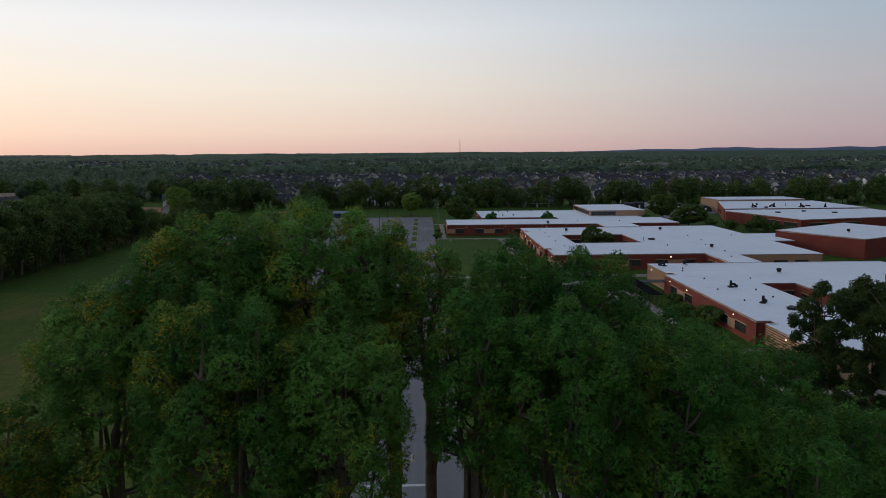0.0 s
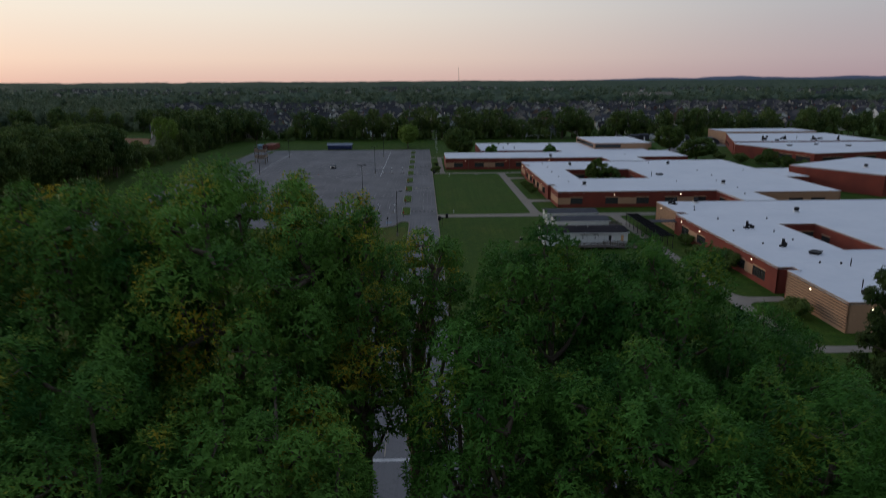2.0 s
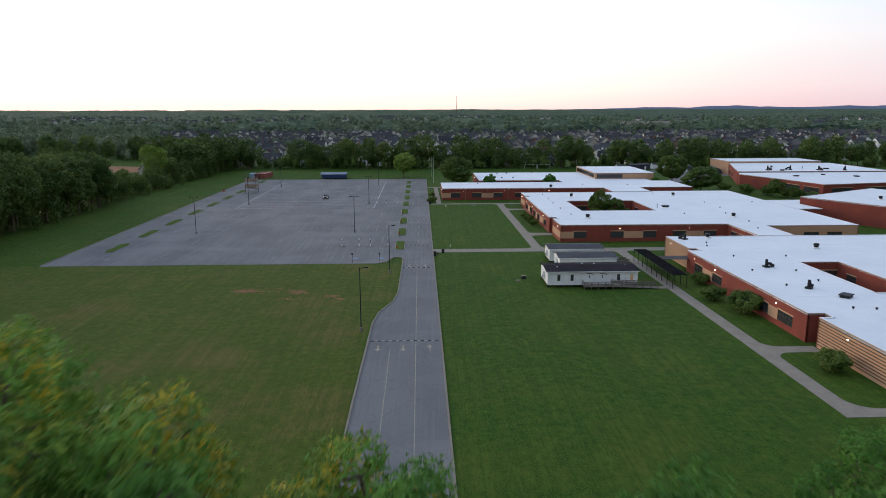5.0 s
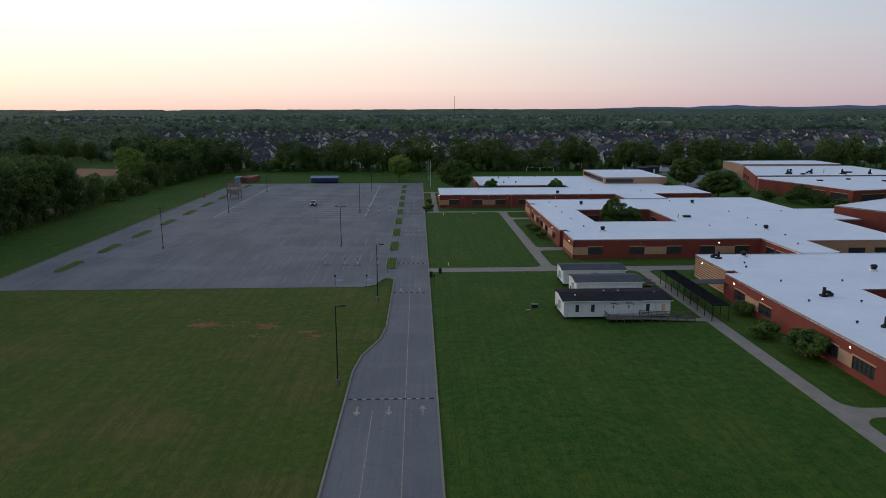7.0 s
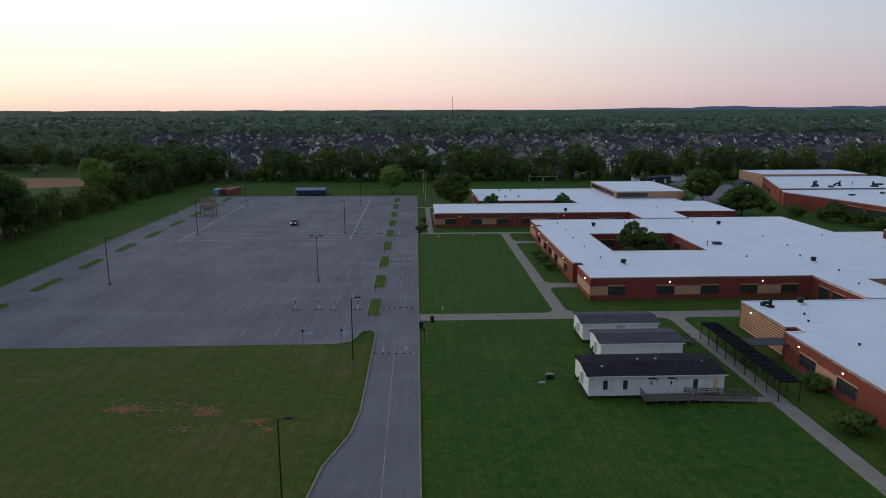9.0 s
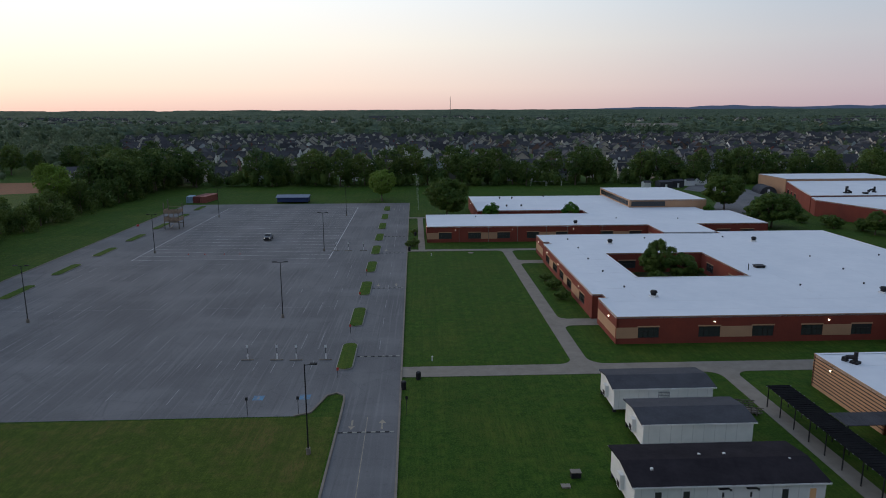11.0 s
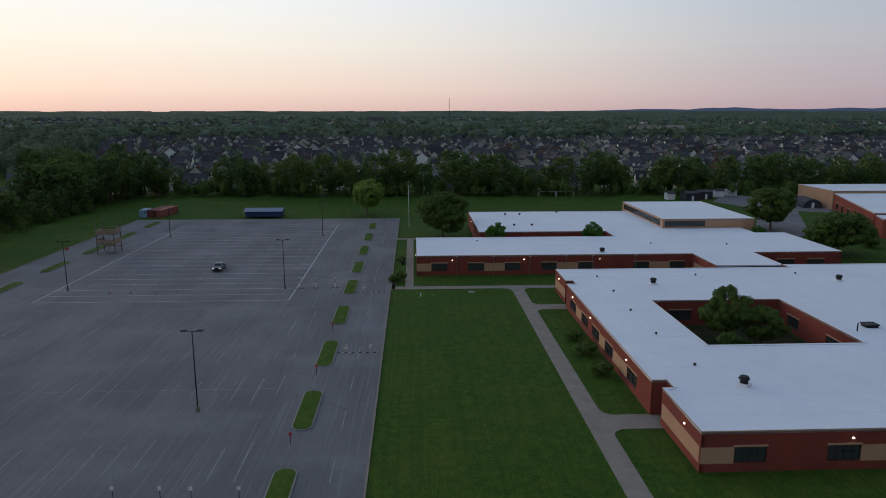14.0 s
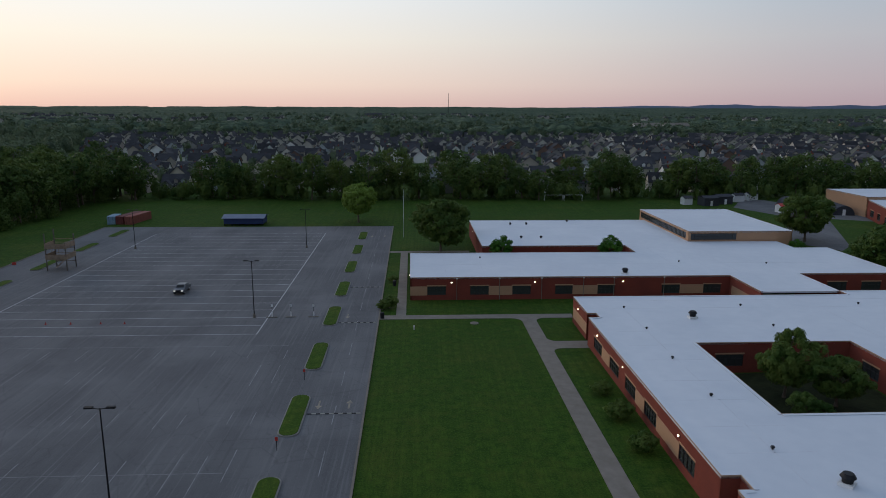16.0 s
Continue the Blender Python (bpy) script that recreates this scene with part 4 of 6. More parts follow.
small_kind = tree_meshes("small_tree", 43, 5.2, 1.7, 0.9, 26, 0.6, 60, 2, 0.3, 0.22, M["leaf"], 4, 5)
court_kind = tree_meshes("court_tree", 44, 7.6, 3.6, 0.3, 66, 0.85, 170, 2, 0.26, 0.2, M["leaf_round"], 5, 6)
shrub_kind = tree_meshes("shrub", 45, 3.0, 1.9, 0.15, 26, 0.75, 60, 2, 0.3, 0.24, M["leaf_round"], 5, 5)
rng = random.Random(5)


def spot(x, y, s=1.0, turn=0.0):
    return SITE @ pose(x, y, 0, 0, 0, turn) @ Matrix.Scale(s, 4)


for k in range(74):                                       # far edge of the playing field
    x = -152 + k * 6.5 + rng.uniform(-3.5, 3.5)
    s = rng.choice((0.66, 0.75, 0.85, 0.95, 1.0, 1.12)) * rng.uniform(0.92, 1.08)
    if 97 < x < 108 or -100 < x < -88 or 12 < x < 18:
        s *= 0.45
    tree("leafy tree in the dark belt behind the playing field", kinds[rng.randrange(4)], pose(x, 344 + rng.uniform(-4, 10), -0.3, 0, 0, rng.uniform(0, 360)) @ Matrix.Diagonal((s * rng.uniform(0.85, 1.2), s, s, 1)), "trees behind the playing field")
for k in range(80):                                       # left edge
    y = 84 + (k // 2) * 6.4 + rng.uniform(-2, 2)
    x = -123 - (k % 2) * 9 + rng.uniform(-3, 3)
    if 225 < y < 262 and k % 2:
        continue
    s = rng.uniform(1.0, 1.3) if y < 190 else rng.uniform(0.4, 0.72) if y < 285 else rng.uniform(0.9, 1.15)
    tree("leafy tree in the belt beside the parking lot", near_kinds[(k * 7) % 3] if y < 200 else kinds[(k * 7) % 4], pose(x, y, -0.3, 0, 0, rng.uniform(0, 360)) @ Matrix.Diagonal((s * 0.9, s * 0.9, s, 1)), "trees beside the lot")
for k in range(30):                                       # deeper in the left belt
    x, y = (-146 - rng.uniform(0, 34), 70 + k * 7 + rng.uniform(-3, 3)) if k < 15 else (-165 - (k - 15) * 12 + rng.uniform(-5, 5), 418 + rng.uniform(-12, 12))
    tree("leafy tree in the belt beside the parking lot", kinds[(k * 5) % 4], pose(x, y, -0.3, 0, 0, rng.uniform(0, 360)) @ Matrix.Scale(rng.uniform(0.8, 1.15), 4), "trees beside the lot")
olive_kind = tree_meshes("olive_tree", 47, 18, 5.4, 5.0, 80, 1.6, 90, 1, 0.56, 0.46, M["leaf_light"], 6, 6)
for x, y, h in ((-128, 250, 1.06), (-125.5, 184, 0.9), (-131, 205, 0.62)):
    tree("olive green tree with a bare trunk in the belt", olive_kind, pose(x, y, 0, 0, 0, y) @ Matrix.Diagonal((h * 0.9, h * 0.9, h, 1)), "trees beside the lot")
tree("young round light green tree at the lot's far end", light_kind, spot(-11.9, 286.5, 1.12))
tree("dense dark green round tree behind the school wing", round_kind, spot(12.8, 241, 1.12, 40))
tree("dense dark green round tree beside the hall", round_kind, spot(114.9, 250.8, 1.12, 150))
tree("dense dark green round tree on the lawn", round_kind, spot(113.7, 214, 1.0, 250) @ Matrix.Diagonal((1.22, 1.22, 0.92, 1)))
tree("small green tree beside the school wall", small_kind, spot(26.0, 221.0, 1.5))
tree("small green tree beside the school wall", small_kind, spot(51.5, 221.0, 1.5, 80))
tree("leafy green tree before the school block", court_kind, spot(137.5, 199.5, 0.95, 20))
tree("leafy green tree before the school block", court_kind, spot(141.0, 190.0, 0.7, 90))
tree("small green tree beside the hall", small_kind, spot(98.6, 226.0, 1.1, 200))
tree("leafy green tree in the school courtyard", court_kind, spot(53.2, 148.0, 1.0) @ Matrix.Diagonal((0.95, 0.95, 1.25, 1)))
tree("low leafy green tree in the school courtyard", court_kind, spot(51.2, 139.2, 0.6, 120))
tree("leafy green tree in the school courtyard", court_kind, spot(58.2, 145.2, 0.95, 220) @ Matrix.Diagonal((1, 1, 1.0, 1)))
for x, y, sc in ((1.0, 190.0, 0.75), (-0.2, 189.0, 0.5), (30.1, 143, 0.75), (30.3, 135, 0.7), (29.9, 150, 0.6), (49.6, 51.5, 0.95), (51.8, 43.4, 1.35), (52.2, 63.5, 0.8), (51.0, 17.0, 1.0),
                 (132, 211, 1.3), (146, 188, 1.2), (128, 222, 1.0), (75, 50, 1.0), (76.5, 44, 0.8), (142, 183, 1.0), (1.2, 209, 0.5), (129, 229, 1.1), (134, 217, 1.2), (138, 206, 1.3), (141, 197, 1.2), (147, 180, 1.1)):
    sh = tree("rounded dark green shrub beside the school wall", shrub_kind, spot(x, y, sc, x * 37))
    sh.name = "shrub"
    tagged(sh, category="shrub", group="shrubs")


# ==== distance ====
def canopy(name, label, x0, x1, y0, y1, nx, ny, seed, low, high):
    """A sheet of woodland crowns: a lumpy surface with clearings."""
    rr = np.random.default_rng(seed)
    noise.seed_set(seed)
    verts, faces = [], []
    for j in range(ny + 1):
        t = (j / ny) ** 1.6
        y = y0 + (y1 - y0) * t
        for i in range(nx + 1):
            x = (x0 + (x1 - x0) * i / nx) * (0.35 + 0.65 * t)
            big = noise.noise(Vector((x / 170, y / 210, seed)))
            z = low + (high - low) * max(0.0, 0.45 + 0.9 * big * (1 - 0.75 * min(1.0, max(0.0, (y - 1500) / 2000)))) + 7.0 * (noise.noise(Vector((x / 16, y / 22, 5.5))) + 0.6 * noise.noise(Vector((x / 7, y / 10, 9.1)))) * max(0.25, 1 - (y - 900) / 2600)
            if big < -0.25 or j == 0:
                z = -1.0
            far = max(0.0, (y - 2300) / 2100)
            ridge = 2.0
            z += 28 * far ** 1.5 + ridge * far ** 3 * max(0.0, noise.noise(Vector((x / 420, 7.7, seed))) + 0.25) * 1.6
            verts.append((x + rr.uniform(-2, 2), y + rr.uniform(-3, 3), z))
    for j in range(ny):
        for i in range(nx):
            a = j * (nx + 1) + i
            faces.append((a, a + 1, a + nx + 2, a + nx + 1))
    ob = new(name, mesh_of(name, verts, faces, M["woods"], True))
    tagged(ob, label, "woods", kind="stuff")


canopy("far_woods", "green woods reaching to the horizon, shade between crowns painted in", -3600, 3600, 900, 4400, 300, 120, 3, 3, 14)


def far_hills():
    """Low hills on the horizon; their blue is haze put into the base colour."""
    xs = [-750 + 80 * i for i in range(56)]
    top = [33 + 36 * max(0.0, min(1.0, (x - 700) / 1300)) * (0.6 + 0.6 * noise.noise(Vector((x / 450, 3.3, 0))) + 0.25 * noise.noise(Vector((x / 150, 8.3, 0)))) for x in xs]
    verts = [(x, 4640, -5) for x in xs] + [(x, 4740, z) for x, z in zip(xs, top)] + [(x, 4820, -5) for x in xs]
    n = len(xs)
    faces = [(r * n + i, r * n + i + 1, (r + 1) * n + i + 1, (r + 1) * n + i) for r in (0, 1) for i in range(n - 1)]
    tagged(new("backdrop", mesh_of("backdrop", verts, faces, M["hill"], True)), "low hills on the horizon, painted haze blue", "hills", kind="structure")


far_hills()


def crown_core(level):
    """Vertices and triangles of a divided icosahedron, for the inner crowns of far trees."""
    bm = bmesh.new()
    bmesh.ops.create_icosphere(bm, subdivisions=level, radius=1.0)
    bm.verts.index_update()
    v, f = np.array([tuple(p.co) for p in bm.verts]), np.array([[p.index for p in q.verts] for q in bm.faces])
    bm.free()
    return v, f


def far_trees(name, label, count, region, seed, h0, h1, tufts=70, low=0.52, card=0.17, level=1, mat="leaf_far_haze"):
    """Loose trees far off: an uneven crown of leaf tufts round a small dense core."""
    rr = np.random.default_rng(seed)
    core_v, core_f = crown_core(level) if level else (np.zeros((0, 3)), np.zeros((0, 3), int))
    vs, ts, o = [], [], 0
    for _ in range(count):
        x, y = region(rr)
        h = rr.uniform(h0, h1)
        r = h * rr.uniform(0.28, 0.42)
        size, at = np.array([r, r, h * (1 - low)]), np.array([x, y, h * low])
        if level:
            vs.append(at + core_v * size * (0.66 + 0.1 * rr.normal(0, 1, (len(core_v), 1))))
            ts.append(core_f + o)
            o += len(core_v)
        d = unit(rr.normal(0, 1, (tufts, 3)) + np.array([0, 0, 0.25]))
        lump = 1 + 0.26 * wobble(d + rr.normal(0, 3, 3), seed, 2.4)[:, None]
        p = at + d * size * lump * rr.uniform(0.72, 1.04, (tufts, 1))
        a = unit(np.cross(d, rr.normal(0, 1, (tufts, 3))))
        b = unit(np.cross(d, a) + d * rr.normal(0.3, 0.4, (tufts, 1)))
        q = r * card * rr.uniform(0.7, 1.3, (tufts, 1))
        vs.append(np.stack([p - a * q - b * q * 0.6, p + b * q * 1.1, p + a * q - b * q * 0.6], axis=1).reshape(-1, 3))
        ts.append(np.arange(tufts * 3).reshape(-1, 3) + o)
        o += tufts * 3
    me = mesh_of(name, np.concatenate(vs).tolist(), np.concatenate(ts).tolist(), M[mat])
    tagged(new(name, me), label, "trees", kind="stuff")


def gable_body(x0, x1, y0, y1, h, rise, along_x):
    """A box with a gable on top, its ridge along x or y."""
    bm = bmesh.new()
    if along_x:
        prof, ends = [(y0, 0), (y1, 0), (y1, h), ((y0 + y1) / 2, h + rise), (y0, h)], (x0, x1)
        rings = [[bm.verts.new((e, p, z)) for p, z in prof] for e in ends]
    else:
        prof, ends = [(x0, 0), (x1, 0), (x1, h), ((x0 + x1) / 2, h + rise), (x0, h)], (y0, y1)
        rings = [[bm.verts.new((p, e, z)) for p, z in prof] for e in ends]
    bm.faces.new(rings[0][::-1]), bm.faces.new(rings[1])
    for i in range(5):
        j = (i + 1) % 5
        bm.faces.new((rings[0][i], rings[0][j], rings[1][j], rings[1][i]))
    return bm


def gable_roof(x0, x1, y0, y1, h, rise, along_x, e=0.45, t=0.22):
    """One folded roof sheet with thickness and eaves."""
    bm = bmesh.new()
    half = (y1 - y0) / 2 if along_x else (x1 - x0) / 2
    c = (y0 + y1) / 2 if along_x else (x0 + x1) / 2
    dz = e * rise / half
    prof = [(c - half - e, h - dz), (c, h + rise), (c + half + e, h - dz), (c + half + e, h - dz + t), (c, h + rise + t), (c - half - e, h - dz + t)]
    ends = (x0 - e, x1 + e) if along_x else (y0 - e, y1 + e)
    rings = [[bm.verts.new((q, p, z) if along_x else (p, q, z)) for p, z in prof] for q in ends]
    for r in rings:
        bm.faces.new((r[0], r[1], r[4], r[5])), bm.faces.new((r[1], r[2], r[3], r[4]))
    for i in range(6):
        j = (i + 1) % 6
        bm.faces.new((rings[0][i], rings[0][j], rings[1][j], rings[1][i]))
    return bm


M["house_wall"] = material("house_wall", (0.5, 0.46, 0.4), 0.8)
_n, _l = M["house_wall"].node_tree.nodes, M["house_wall"].node_tree.links
_i, _r = _n.new("ShaderNodeObjectInfo"), _n.new("ShaderNodeValToRGB")
_r.color_ramp.interpolation = "CONSTANT"
for k, c in enumerate(((0.5, 0.45, 0.37), (0.72, 0.7, 0.66), (0.3, 0.29, 0.28), (0.55, 0.5, 0.42), (0.2, 0.125, 0.1), (0.4, 0.43, 0.46), (0.8, 0.79, 0.77), (0.42, 0.37, 0.32))):
    if k > 1:
        _r.color_ramp.elements.new(k / 8)
    _r.color_ramp.elements[k].position = k / 8
    _r.color_ramp.elements[k].color = (*c, 1)
_l.new(_i.outputs["Random"], _r.inputs[0])
_l.new(_r.outputs[0], _n["Principled BSDF"].inputs["Base Color"])

house_kinds = []
for w, d, h, p, c in ((13, 10, 5.6, 0.85, 1), (11, 11, 5.8, 0.75, -1), (15, 9.5, 5.2, 0.9, 1), (12, 12, 4.2, 0.8, -1)):
    cw, cx = w * 0.42, c * w * 0.25
    y0 = -d / 2 - 2.2
    meshes = dict(
        wall=from_bm("wall", gable_body(-w / 2, w / 2, -d / 2, d / 2, h, d / 2 * p, True), M["house_wall"]),
        roof=from_bm("roof", gable_roof(-w / 2, w / 2, -d / 2, d / 2, h, d / 2 * p, True), M["shingle"]),
        front_gable=from_bm("front_gable", gable_body(cx - cw / 2, cx + cw / 2, y0, -d / 2 + 2, h, cw / 2 * p * 1.15, False), M["house_wall"]),
        gable_roof=from_bm("gable_roof", gable_roof(cx - cw / 2, cx + cw / 2, y0, 0, h, cw / 2 * p * 1.15, False), M["shingle"]),
        rear_gable=from_bm("rear_gable", gable_body(-cx - cw / 3, -cx + cw / 3, d / 2 - 2, d / 2 + 0.8, h, cw / 3 * p * 1.2, False), M["house_wall"]),
        rear_roof=from_bm("rear_roof", gable_roof(-cx - cw / 3, -cx + cw / 3, 0.2, d / 2 + 0.8, h, cw / 3 * p * 1.2, False), M["shingle"]))
    house_kinds.append((meshes, (w, d, h, p, c)))
pane_mesh = from_bm("window", boxes((-0.5, -0.03, 0.08, 0.5, 0.03, 1.42)), M["glass"])
trim_mesh = from_bm("window_frame", boxes((-0.62, -0.05, 0, -0.5, 0.05, 1.5), (0.5, -0.05, 0, 0.62, 0.05, 1.5), (-0.5, -0.05, 0, 0.5, 0.05, 0.08), (-0.5, -0.05, 1.42, 0.5, 0.05, 1.5)), M["coping"])
dormer_mesh = from_bm("dormer", gable_body(-0.9, 0.9, -1.2, 1.2, 1.5, 0.8, False), M["house_wall"])
dormer_roof_mesh = from_bm("dormer_roof", gable_roof(-0.9, 0.9, -1.2, 1.6, 1.5, 0.8, False, 0.25, 0.12), M["shingle"])
chimney_mesh = from_bm("chimney", boxes((-0.4, -0.4, 0, 0.4, 0.4, 4.6)), M["brick"])


def house(k, m, near):
    meshes, (w, d, h, p, c) = house_kinds[k]
    t = thing("house", "two-storey suburban house with a dark gabled roof", "house", m, "suburban houses")
    for name, me in meshes.items():
        part(name, me, None, t)
    if k in (0, 2):
        ch = part("chimney", chimney_mesh, None, t)
        ch.location = (w * 0.3, d * 0.12, h)
    if near or k == 1:
        for sx in (-0.05, -0.32) if c > 0 else (0.05, 0.32):
            o = part("dormer", dormer_mesh, None, t)
            o.location = (sx * w, -d * 0.3, h + d * 0.1 * p)
            part("dormer_roof", dormer_roof_mesh, None, o)
    if near:
        spots = [(x, -d / 2 - 0.02, z) for z in (0.9, 3.4) for x in (-w * 0.36, 0.0, w * 0.36) if abs(x - c * w * 0.25) > w * 0.22]
        spots += [(c * w * 0.25, -d / 2 - 2.22, z) for z in (0.9, 3.4)]
        for q in spots:
            o = part("window", pane_mesh, None, t)
            o.location = q
            f = part("frame", trim_mesh, None, o)
    return t


rng = random.Random(8)
count, rest = 0, []
for row in range(19):
    y = 368 + row * 31 + (5 if row % 2 else 0)
    span = 240 + row * 22
    x = -span * 0.62 + rng.uniform(0, 10)
    while x < span * 1.1:
        if rng.random() < 0.86 and not (x < -120 and row < 1):
            k, m = rng.randrange(4), pose(x, y + rng.uniform(-3, 3), 0, 0, 0, (180 if row % 2 else 0) + rng.choice((0, 90, 90)) + rng.uniform(-9, 9)) @ Matrix.Scale(rng.uniform(0.8, 0.92), 4)
            if count < 290:
                house(k, m, row < 4)
                count += 1
            else:
                rest.append((k, m))
        x += rng.uniform(14.5, 19)


for cx, cy, n in ((-620, 1350, 26), (-380, 1500, 22), (-900, 1900, 26), (-120, 1750, 14), (260, 1900, 12), (640, 1700, 16), (980, 1500, 22), (1250, 1900, 20), (-1250, 2300, 24), (120, 2500, 16)):
    for _ in range(n * 2 // 3):
        x, y = rng.gauss(cx, 95), rng.gauss(cy, 70)
        rest.append((rng.randrange(4), pose(x, y, 5.5, 0, 0, rng.uniform(0, 180)) @ Matrix.Scale(1.05, 4)))


def joined_houses(name, keys, mat, label):
    vs, fs = [], []
    for k, m in rest:
        for key in keys:
            me = house_kinds[k][0][key]
            o = len(vs)
            vs += [tuple(m @ v.co) for v in me.vertices]
            fs += [tuple(i + o for i in f.vertices) for f in me.polygons]
    ob = new(name, mesh_of(name, vs, fs, mat))
    tagged(ob, label, "houses", kind="stuff")


M["far_wall"] = material("far_house_wall", (0.36, 0.33, 0.29), 0.8, (0.62, 0.59, 0.54), 30, 1, 0.7)
joined_houses("far_house_walls", ("wall", "front_gable", "rear_gable"), M["far_wall"], "pale walls of houses far off")
joined_houses("far_house_roofs", ("roof", "gable_roof", "rear_roof"), M["shingle"], "dark gabled roofs of houses far off")
for x, y, k, turn in ((-170, 255, 1, 60), (-146, 297, 3, 80), (-167, 345, 1, 20), (-262, 330, 2, 70)):
    house(k, pose(x, y, 0, 0, 0, turn), True)
site_house = thing("unfinished_house", "unfinished timber house with bare plywood walls", "house", pose(-286, 362, 0, 0, 0, 25))
part("wall", gable_body(-9, 9, -6, 6, 6.0, 4.0, True), M["ply"], site_house)
part("roof", gable_roof(-9, 9, -6, 6, 6.0, 4.0, True), M["ply"], site_house)
part("front_gable", gable_body(2, 8, -8.5, -4, 6.0, 3.2, False), M["ply"], site_house)
for x, z in ((-7, 0.9), (-3, 0.9), (-7, 3.9), (-3, 3.9)):
    part("window_opening", boxes((x, -6.05, z, x + 1.5, -6.0, z + 1.6)), M["dark"], site_house)
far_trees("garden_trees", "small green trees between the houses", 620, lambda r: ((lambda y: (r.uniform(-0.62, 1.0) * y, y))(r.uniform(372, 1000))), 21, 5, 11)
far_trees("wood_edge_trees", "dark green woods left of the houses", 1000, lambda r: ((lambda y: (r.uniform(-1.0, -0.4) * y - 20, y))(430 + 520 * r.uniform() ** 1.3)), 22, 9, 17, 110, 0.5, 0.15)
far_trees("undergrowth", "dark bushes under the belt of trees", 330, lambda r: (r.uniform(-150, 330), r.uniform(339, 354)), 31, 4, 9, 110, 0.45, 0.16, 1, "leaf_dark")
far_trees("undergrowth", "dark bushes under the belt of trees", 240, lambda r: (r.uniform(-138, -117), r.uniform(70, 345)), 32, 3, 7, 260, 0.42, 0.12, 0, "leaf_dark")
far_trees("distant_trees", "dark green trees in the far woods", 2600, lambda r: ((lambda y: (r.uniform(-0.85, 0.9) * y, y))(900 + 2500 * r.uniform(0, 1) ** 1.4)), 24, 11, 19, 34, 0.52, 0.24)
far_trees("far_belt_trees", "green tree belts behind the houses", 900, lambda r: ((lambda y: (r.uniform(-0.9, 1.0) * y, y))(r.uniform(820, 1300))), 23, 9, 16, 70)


# ==== markings ====
def stripe(poly, mat, name="marking", label="worn white painted line", z=0.036):
    bm = bmesh.new()
    bm.faces.new([bm.verts.new((x, y, z)) for x, y in poly])
    ob = new(name, from_bm(name, bm, mat))
    ob.matrix_basis = SITE
    return tagged(ob, label, "marking", "painted lines", "structure")


def line(x0, y0, x1, y1, w, mat=None, label="worn white painted line", z=0.036):
    d = Vector((x1 - x0, y1 - y0)).normalized() * (w / 2)
    stripe([(x0 + d.y, y0 - d.x), (x1 + d.y, y1 - d.x), (x1 - d.y, y1 + d.x), (x0 - d.y, y0 + d.x)], mat or M["paint"], label=label, z=z)


FX0, FX1, FY0, FY1 = -69.2, -20.2, 175.7, 267.1
line(FX1, FY0, FX1, FY1, 0.2, label="white painted sideline of the marching field")
line(FX0, FY0, FX0, FY1, 0.2, label="white painted sideline of the marching field")
for k in range(21):
    y = FY0 + (FY1 - FY0) * k / 20
    line(FX0, y, FX1, y, 0.17, M["yard"], "faded white painted yard line")
mrng = random.Random(3)
for y0, y1 in ((88.5, 94), (99, 104.5), (108, 118), (127, 137), (142, 147), (152, 162), (164, 169)):
    for k in range(24):
        x = -77 + k * 2.75
        if mrng.random() < 0.55:
            a = mrng.uniform(0, 0.4) * (y1 - y0)
            line(x, y0 + a, x, y1 - mrng.uniform(0, 0.25) * (y1 - y0), 0.11, M["faint"], "faded white stall line")
for y in (132, 170):
    line(-77, y, -14, y, 0.09, M["faint"], "faded white stall line")
for x, lab in ((-8.2, "faded yellow lane line"), (-4.45, "faded yellow lane line")):
    line(x, -20, x, 28 if x < -5 else 84, 0.1, M["yellow"], lab, 0.04)
for k in range(15):
    y = 108 + 11.5 * k
    line(-4.2, y, -4.2, y + 5.2, 0.11, M["faint"], "white painted lane dash")
line(-11.4, -20.6, -4.6, -20.6, 0.5, M["paint"], "white painted stop line", 0.04)


def arrow(x, y, turn=0):
    bm = bmesh.new()
    for poly in ([(-0.12, -1.2), (0.12, -1.2), (0.12, 0.3), (-0.12, 0.3)], [(-0.45, 0.3), (0.45, 0.3), (0, 1.3)]):
        bm.faces.new([bm.verts.new((a, b, 0.041)) for a, b in poly])
    ob = new("lane_arrow", from_bm("lane_arrow", bm, M["yellow"]))
    ob.matrix_basis = SITE @ pose(x, y, 0, 0, 0, turn)
    tagged(ob, "faded pale lane arrow on the road", "marking", "lane arrows", "structure")


for x, y, a in ((-10, 28, 180), (-6.3, 28, 180), (-2.4, 28, 0), (-6.4, -14, 180), (-6.2, 82, 180), (-2.6, 82, 0), (-6.4, 148, 180), (-2.6, 148, 0), (-6.2, 185, 180), (-2.6, 262, 0), (-6.2, 262, 180)):
    arrow(x, y, a)
for x in (-19.0, -13.0):
    stripe([(x - 0.7, 89.6), (x + 0.7, 89.6), (x + 0.7, 91.1), (x - 0.7, 91.1)], M["blue_paint"], "accessible_bay", "blue painted square of an accessible bay")
    stripe([(x - 0.2, 89.9), (x + 0.2, 89.9), (x + 0.1, 90.8), (x - 0.15, 90.8)], M["faint"], "accessible_mark", "white mark on a blue bay", 0.04)
